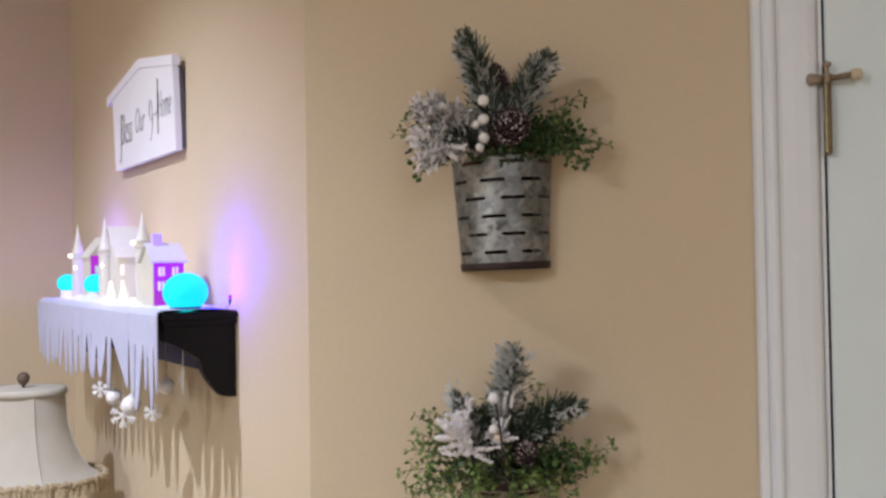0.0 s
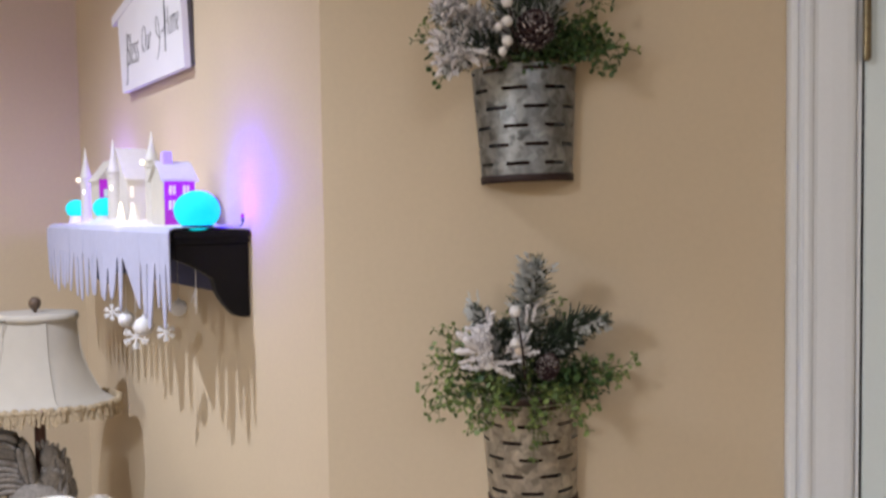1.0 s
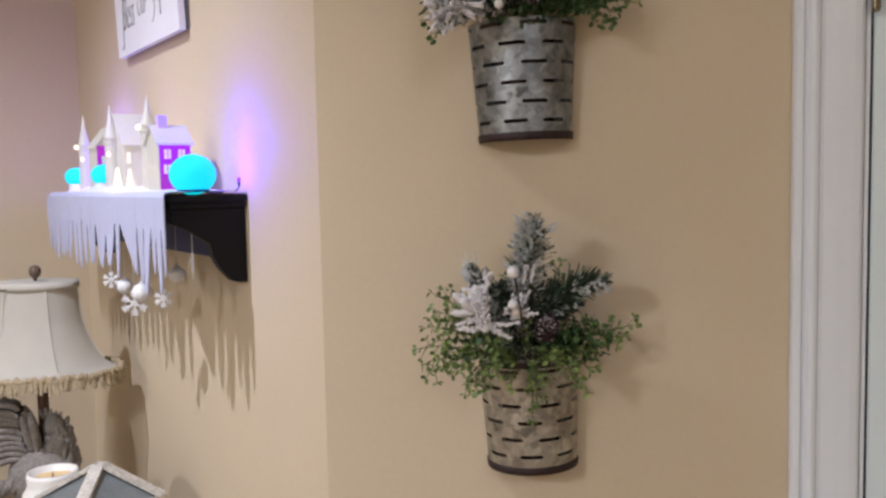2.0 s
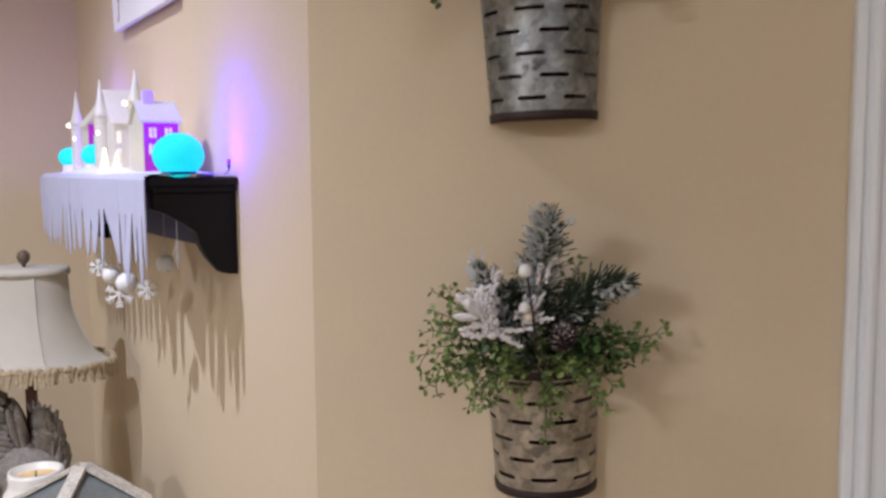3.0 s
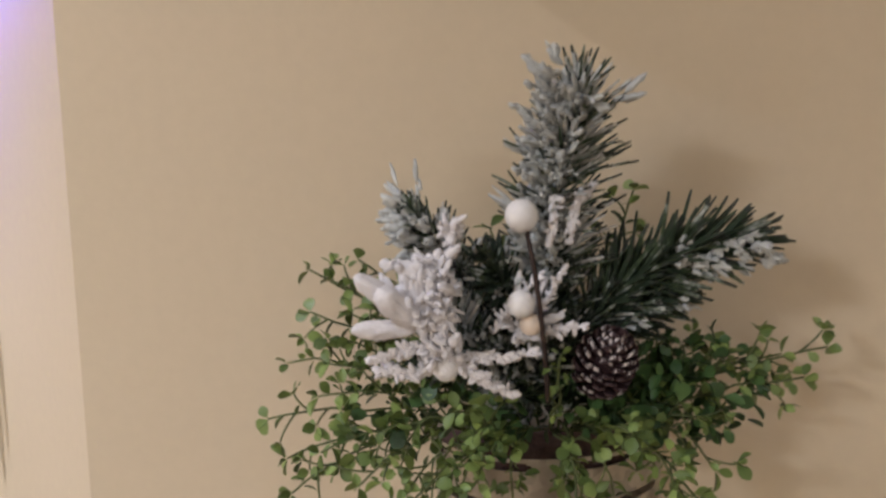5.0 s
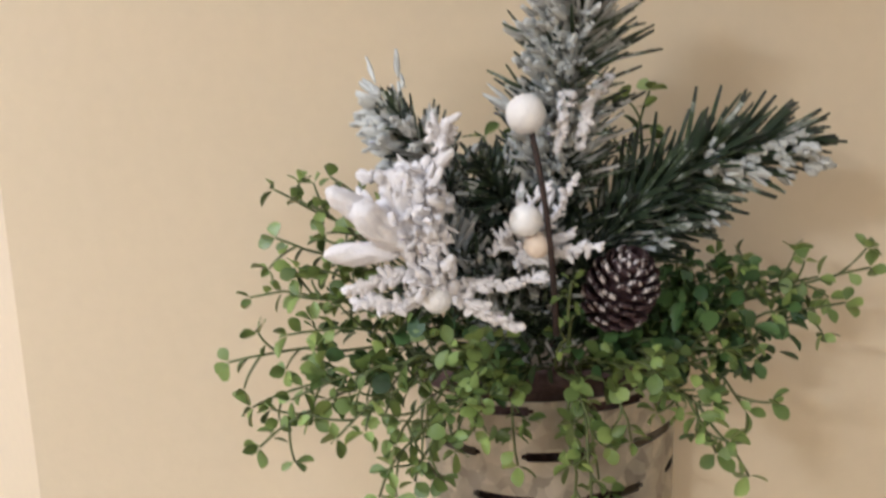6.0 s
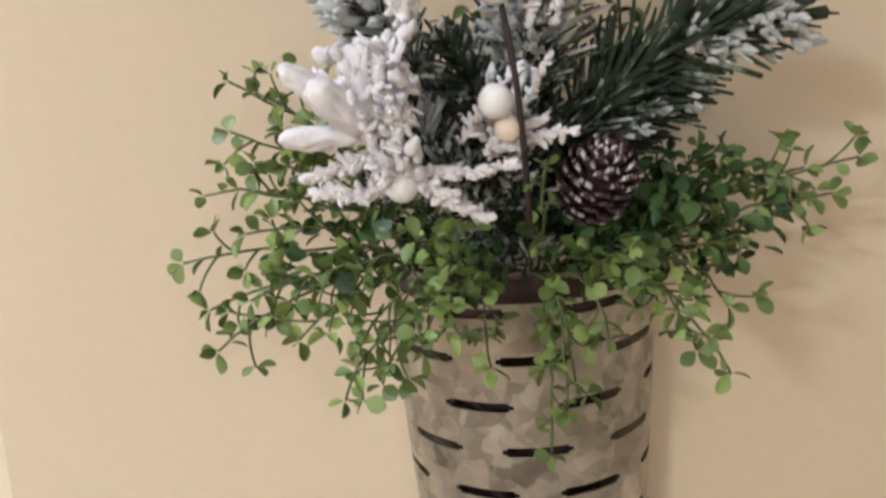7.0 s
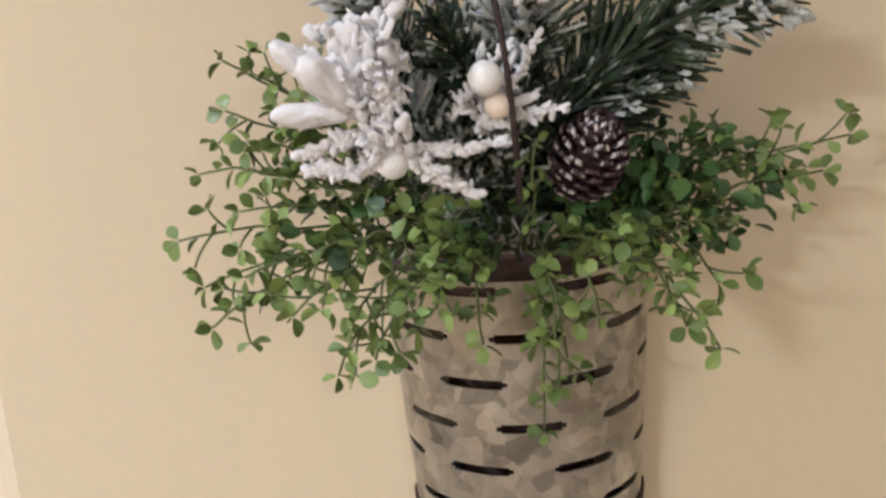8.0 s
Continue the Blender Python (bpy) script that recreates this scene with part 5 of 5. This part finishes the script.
snowflake(0.675, 0.118, 1.398, 0.0155)
bauble(0.585, 0.115, 1.393, 0.0150)
bauble(0.473, 0.115, 1.391, 0.0175)
snowflake(0.503, 0.121, 1.370, 0.0225)
snowflake(0.364, 0.110, 1.392, 0.0150)
bauble(0.465, 0.055, 1.420, 0.0150)
tinsel = thing("tinsel_strand", SLANT @ Matrix.Translation((-0.285, -0.085, 1.45)), "thin white tinsel strand hanging under the shelf", "ornament", "hanging ornaments")
bm = bmesh.new()
rng = random.Random(3)
for k in range(5):
    rod(bm, (rng.uniform(-.004, .004), 0, 0.02), (rng.uniform(-.014, .006), rng.uniform(-.004, .004), rng.uniform(-.025, .0)), 0.0013, 0.0008, 5)
rod(bm, (0, 0, 0.02), (0.003, 0, TOP - 0.022 - 1.45), 0.0006, None, 5)
part("strand", bm, FROSTB, tinsel, kind="stuff")

# ---- house-shaped sign ----
sign = thing("house_sign", SLANT @ Matrix.Translation((-0.707, 0, 1.859)) @ Matrix.Rotation(radians(2.2), 4, "X"), "white house-shaped wooden sign with black script on the slanting wall", "sign")
W, E_Z, RIDGE = 0.208, 0.160, 0.193
bm = extrude_outline([(-W, 0), (W, 0), (W, E_Z), (0.0, RIDGE), (-W, E_Z)], -0.012)
bmesh.ops.translate(bm, verts=bm.verts, vec=(0, -0.0082, 0))
part("board", bm, SIGN, sign)
# Dark backing stands for the shaded gap between board and wall.
part("gap_backing", extrude_outline([(-W + .003, 0.004), (W - .001, 0.004), (W - .001, E_Z - .002), (0.0, RIDGE - .006), (-W + .003, E_Z - .002)], -0.008), SIGNGAP, sign, "dark grey backing for the shaded gap behind the board")
for sg in (-1, 1):
    out = W + (0.045 if sg < 0 else 0.002)
    drop = (RIDGE - E_Z) * (out / W)
    bm = extrude_outline([(0, RIDGE + 0.001), (sg * out, RIDGE - drop + 0.001), (sg * out, RIDGE - drop + 0.020), (0, RIDGE + 0.021)], -0.0152)
    bmesh.ops.translate(bm, verts=bm.verts, vec=(0, -0.006, 0))
    part("roof_trim", bm, SIGN, sign, "white roof trim board")


def words(text, x, z, size, shear, squeeze):
    c = bpy.data.curves.new("lettering", "FONT")
    c.body, c.size, c.shear, c.extrude, c.offset = text, size, shear, 0.0003, -0.0026
    c.align_x = "CENTER"
    tmp = new("lettering_tmp", c)
    dg = bpy.context.evaluated_depsgraph_get()
    me = bpy.data.meshes.new_from_object(tmp.evaluated_get(dg))
    bpy.data.objects.remove(tmp)
    me.materials.clear()
    me.materials.append(INK)
    ob = part("lettering", me, None, sign, "black script lettering")
    ob.matrix_local = Matrix.Translation((x, -0.0207, z)) @ Matrix.Rotation(radians(90), 4, "X") @ Matrix.Diagonal((squeeze, 1, 1, 1))
    return ob


words("Bless", -0.112, 0.050, 0.100, 0.35, 0.44)
words("Our", -0.012, 0.062, 0.078, 0.35, 0.50)
words("Home", 0.150, 0.070, 0.082, 0.35, 0.40)


def swash(pts, r):
    v = [Vector((x, -0.0206, z)) for x, z in pts]
    way = []
    for a, b, c in zip(v[:-2:2], v[1:-1:2], v[2::2]):
        way += bez(a, b, c, 10)[(1 if way else 0):]
    part("swash", pymesh("swash", *tube(way, r, r * 0.5, 6), INK, True), None, sign, "thin black brush stroke")


swash([(-0.140, 0.120), (-0.150, 0.070), (-0.158, 0.024), (-0.166, 0.006), (-0.172, 0.020)], 0.0011)
swash([(0.118, 0.150), (0.112, 0.100), (0.108, 0.048), (0.106, 0.042), (0.105, 0.046)], 0.0015)
swash([(0.082, 0.076), (0.050, 0.074), (0.060, 0.112), (0.074, 0.128), (0.076, 0.088), (0.074, 0.042), (0.052, 0.038)], 0.0009)
swash([(0.090, 0.082), (0.102, 0.090), (0.116, 0.090)], 0.0009)

# ---- console table with lamp, candle and lantern ----
TABLE_Z = 0.80
table = thing("console_table", SLANT @ Matrix.Translation((-0.88, -0.21, 0)), "dark walnut console table below the shelf", "table")
part("tabletop", box(-0.50, 0.62, -0.19, 0.19, TABLE_Z - 0.03, TABLE_Z, 0.004), TABLE, table)
part("apron", box(-0.46, 0.58, -0.165, 0.165, TABLE_Z - 0.12, TABLE_Z - 0.0302), TABLE, table)
for x in (-0.47, 0.59):
    for y in (-0.16, 0.16):
        part("leg", box(x - 0.02, x + 0.02, y - 0.02, y + 0.02, 0, TABLE_Z - 0.0303, 0.003), TABLE, table)

lamp = thing("table_lamp", pose(-0.839, 0.551, TABLE_Z, 0, 0, 10), "table lamp with cream bell shade, gold fringe and carved rooster base", "table lamp")
# oval bell shade of six panels
prof = [(0.095, 0.573), (0.097, 0.555), (0.100, 0.530), (0.106, 0.49), (0.119, 0.455), (0.138, 0.42), (0.160, 0.395), (0.184, 0.382)]
fine = []
for (r0, z0), (r1, z1), (r2, z2), (r3, z3) in zip([prof[0]] + prof, prof, prof[1:], prof[2:] + [prof[-1]]):
    for t in (0.0, 0.25, 0.5, 0.75):
        h = [0.5 * (2 * b + (c - a) * t + (2 * a - 5 * b + 4 * c - d) * t * t + (3 * b - a - 3 * c + d) * t ** 3) for a, b, c, d in ((r0, r1, r2, r3), (z0, z1, z2, z3))]
        fine.append(tuple(h))
prof = fine + [prof[-1]]
bm = bmesh.new()
rings = []
for inset in (0.0, 0.002):
    for r, z in (prof if not inset else prof[::-1]):
        ring = []
        for k in range(6):
            for q in range(8):
                a = 2 * math.pi * (k + q / 8) / 6 - 0.98
                flat = math.cos(math.pi / 6) / math.cos((q / 8 - 0.5) * math.pi / 3)
                ring.append(bm.verts.new(((r - inset) * (0.6 + 0.4 * flat) * math.cos(a), (r - inset) * (0.6 + 0.4 * flat) * math.sin(a), z)))
        rings.append(ring)
for a, b in zip(rings, rings[1:] + rings[:1]):
    for k in range(48):
        bm.faces.new((a[k], a[(k + 1) % 48], b[(k + 1) % 48], b[k]))
bmesh.ops.recalc_face_normals(bm, faces=bm.faces)
shade = part("shade", bm, SHADE, lamp, "cream linen bell shade")
for k in range(6):
    a = 2 * math.pi * k / 6 - 0.98
    pts = [Vector(((r + 0.0008) * math.cos(a), (r + 0.0008) * math.sin(a), z)) for r, z in prof]
    part("seam", pymesh("seam", *tube(pts, 0.0014, 0.0014, 6), SHADE, True), None, shade)
bm = bmesh.new()
bm = lathe([(0.0925, 0.563), (0.0995, 0.562), (0.1005, 0.568), (0.0985, 0.577), (0.0925, 0.577)], 48, bm)
part("top_trim", bm, SHADE, shade, "gathered cream top trim", True)
bm = bmesh.new()
rng = random.Random(9)
for k in range(210):
    a = 2 * math.pi * k / 210
    r = 0.187 + rng.uniform(-0.002, 0.003)
    ball(bm, (r * math.cos(a), r * math.sin(a), 0.381 + rng.uniform(-0.004, 0.004)), 0.0075, 6, 5, (1, 1, 0.9))
    rod(bm, (r * math.cos(a), r * math.sin(a), 0.380), ((r + rng.uniform(-0.001, 0.007)) * math.cos(a + rng.uniform(-.04, .04)), (r + 0.004) * math.sin(a), 0.355 + rng.uniform(-0.007, 0.006)), 0.0044, rng.uniform(0.0025, 0.0048), 5)
part("fringe", bm, FRINGE, shade, "gold braid and bullion fringe")
spin = Matrix.Rotation(math.atan2(0.435, 0.900), 4, "Z")
shade.matrix_local = spin @ Matrix.Diagonal((1, 0.55, 1, 1)) @ spin.inverted()
bm = lathe([(0.003, 0.565), (0.004, 0.582), (0.007, 0.585), (0.0115, 0.591), (0.0130, 0.598), (0.0110, 0.606), (0.005, 0.611)], 16)
part("finial", bm, FINIAL, lamp, "brown wooden knob", True)
bm = bmesh.new()
rod(bm, (0.002, 0, 0.12), (0.002, 0, 0.345), 0.0115, 0.0115, 16)
rod(bm, (0.0, 0, 0.345), (0.0, 0, 0.567), 0.004, 0.004, 10)
part("pole", bm, POLE, lamp, "reddish brown turned pole")
bm = bmesh.new()
for k in range(3):
    a = 2 * math.pi * k / 3
    rod(bm, (0, 0, 0.563), (0.094 * math.cos(a), 0.094 * math.sin(a), 0.566), 0.0016, None, 6)
part("spider", bm, BRASS, lamp)
# carved rooster
bm = bmesh.new()
rng = random.Random(12)


def R(u, v, z):
    """A place on the rooster: along its length, across it and up."""
    u -= 0.026
    return Vector((0.900 * u + 0.435 * v, 0.435 * u - 0.900 * v, z))


def plume(pts, r0, r1):
    v, fs = tube(pts, r0, r1, 8)
    vs = [bm.verts.new(q) for q in v]
    for q in fs:
        bm.faces.new([vs[i] for i in q])


TURN = Matrix.Rotation(math.atan2(0.435, 0.900), 3, "Z")


def lobe(u, v, z, r, squash, tilt=0.0):
    ball(bm, R(u, v, z), r, 10, 8, squash, TURN @ Matrix.Rotation(radians(tilt), 3, "Y"))


lobe(0.022, 0.02, 0.148, 0.078, (1.0, 0.7, 0.9))
lobe(0.050, 0.02, 0.200, 0.040, (0.85, 0.75, 1.5), 12)
lobe(0.046, 0.02, 0.256, 0.024, (1.0, 0.8, 1.2))
for k in range(5):
    lobe(0.024 + 0.0085 * k, 0.02, 0.282 + 0.006 * math.sin(k * 1.1 + 0.5), 0.0065, (0.7, 0.5, 1.9), -20 + 12 * k)
lobe(0.074, 0.02, 0.250, 0.009, (1.6, 0.6, 0.7), 25)
lobe(0.060, 0.03, 0.226, 0.009, (0.7, 0.6, 2.0), 8)
# sickle feathers of the tail, layered from the top down
for layer in range(4):
    for k in range(10):
        f = k / 9
        v = 0.036 - 0.016 * layer + 0.004 * rng.random()
        top = 0.350 - 0.115 * f + 0.008 * rng.random()
        a = R(0.018 + 0.010 * f, v * 0.6, 0.205 - 0.065 * f)
        b = R(0.006 - 0.020 * f, v, top)
        c = R(-0.115 - 0.012 * (k % 3), v, top - 0.045 - 0.03 * f)
        plume(bez(a, b, c, 14), 0.0056, 0.0088)
lobe(0.006, 0.040, 0.252, 0.024, (0.42, 0.3, 2.0), -6)
lobe(-0.008, 0.040, 0.250, 0.022, (0.40, 0.3, 2.0), -12)
for k in range(7):
    lobe(-0.075 + 0.01 * k, 0.045, 0.140 + 0.004 * (k % 2), 0.014, (0.8, 0.6, 1.3), 30)
# hackle feathers over neck and breast
for k in range(130):
    f = rng.random()
    a = rng.uniform(-1.2, 4.3)
    ru = 0.017 + 0.026 * f
    lobe(0.056 + ru * math.cos(a), 0.02 + ru * 0.85 * math.sin(a), 0.262 - 0.11 * f, 0.0085, (0.55, 0.45, 1.8), 14 * math.cos(a))
lathe([(0.085, 0.0), (0.085, 0.016), (0.07, 0.024), (0.055, 0.05)], 32, bm, (0, 0, 0))
part("rooster_base", bm, STONE, lamp, "grey carved rooster base", True)

candle = thing("candle_jar", pose(-0.691, 0.366, TABLE_Z), "white candle jar with tan wax on the table", "candle")
bm = lathe([(0.05, 0), (0.058, 0.004), (0.060, 0.02), (0.060, 0.165), (0.057, 0.180), (0.050, 0.192), (0.0475, 0.200), (0.0485, 0.214), (0.047, 0.222), (0.0425, 0.222), (0.0415, 0.205)], 40)
part("jar", bm, WAXW, candle, smooth=True)
part("wax", lathe([(0.0412, 0.2055), (0.0412, 0.2085), (0.001, 0.2088)], 32), WAX, candle, "tan wax")
part("wick", lathe([(0.0014, 0.2086), (0.0010, 0.219)], 8), INK, candle)

lantern = thing("lantern", pose(-0.540, 0.290, TABLE_Z, 0, 0, 55), "whitewashed wooden lantern with a grey hipped roof on the table", "lantern")
h, e_z, a_z = 0.081, 0.203, 0.262
for sx in (-1, 1):
    for sy in (-1, 1):
        part("post", box(sx * 0.068 - 0.009, sx * 0.068 + 0.009, sy * 0.068 - 0.009, sy * 0.068 + 0.009, 0.02, e_z - 0.012, 0.0015), OLDWOOD, lantern)
        pts = [Vector((sx * h, sy * h, e_z)), Vector((sx * 0.004, sy * 0.004, a_z))]
        bm = bmesh.new()
        d = (pts[1] - pts[0])
        side = Vector((-sy, sx, 0)).normalized() * 0.0115
        up = d.cross(side).normalized()
        if up.z < 0:
            up = -up
        q = [bm.verts.new(p + s + up * k) for p in pts for s in (-side, side) for k in (0.001, 0.007)]
        for f in ((0, 1, 3, 2), (4, 5, 7, 6), (0, 1, 5, 4), (2, 3, 7, 6), (0, 2, 6, 4), (1, 3, 7, 5)):
            bm.faces.new([q[i] for i in f])
        bmesh.ops.recalc_face_normals(bm, faces=bm.faces)
        part("hip_board", bm, OLDWOOD, lantern, "worn white hip board")
part("base", box(-h, h, -h, h, 0, 0.02, 0.002), OLDWOOD, lantern)
part("top_frame", box(-h, h, -h, h, e_z - 0.012, e_z - 0.001, 0.001), OLDWOOD, lantern)
bm = bmesh.new()
c = [bm.verts.new((x * (h + 0.004), y * (h + 0.004), e_z)) for x, y in ((-1, -1), (1, -1), (1, 1), (-1, 1))]
apex = bm.verts.new((0, 0, a_z))
for i in range(4):
    bm.faces.new((c[i], c[(i + 1) % 4], apex))
bm.faces.new(c[::-1])
part("roof", bm, LROOF, lantern, "grey sheet roof")
for rot in range(4):
    bm = box(-h - 0.005, h + 0.005, -h - 0.0075, -h - 0.0045, e_z - 0.006, e_z + 0.006, 0.0008)
    bmesh.ops.rotate(bm, verts=bm.verts, matrix=Matrix.Rotation(rot * math.pi / 2, 3, "Z"))
    part("eave_board", bm, OLDWOOD, lantern)
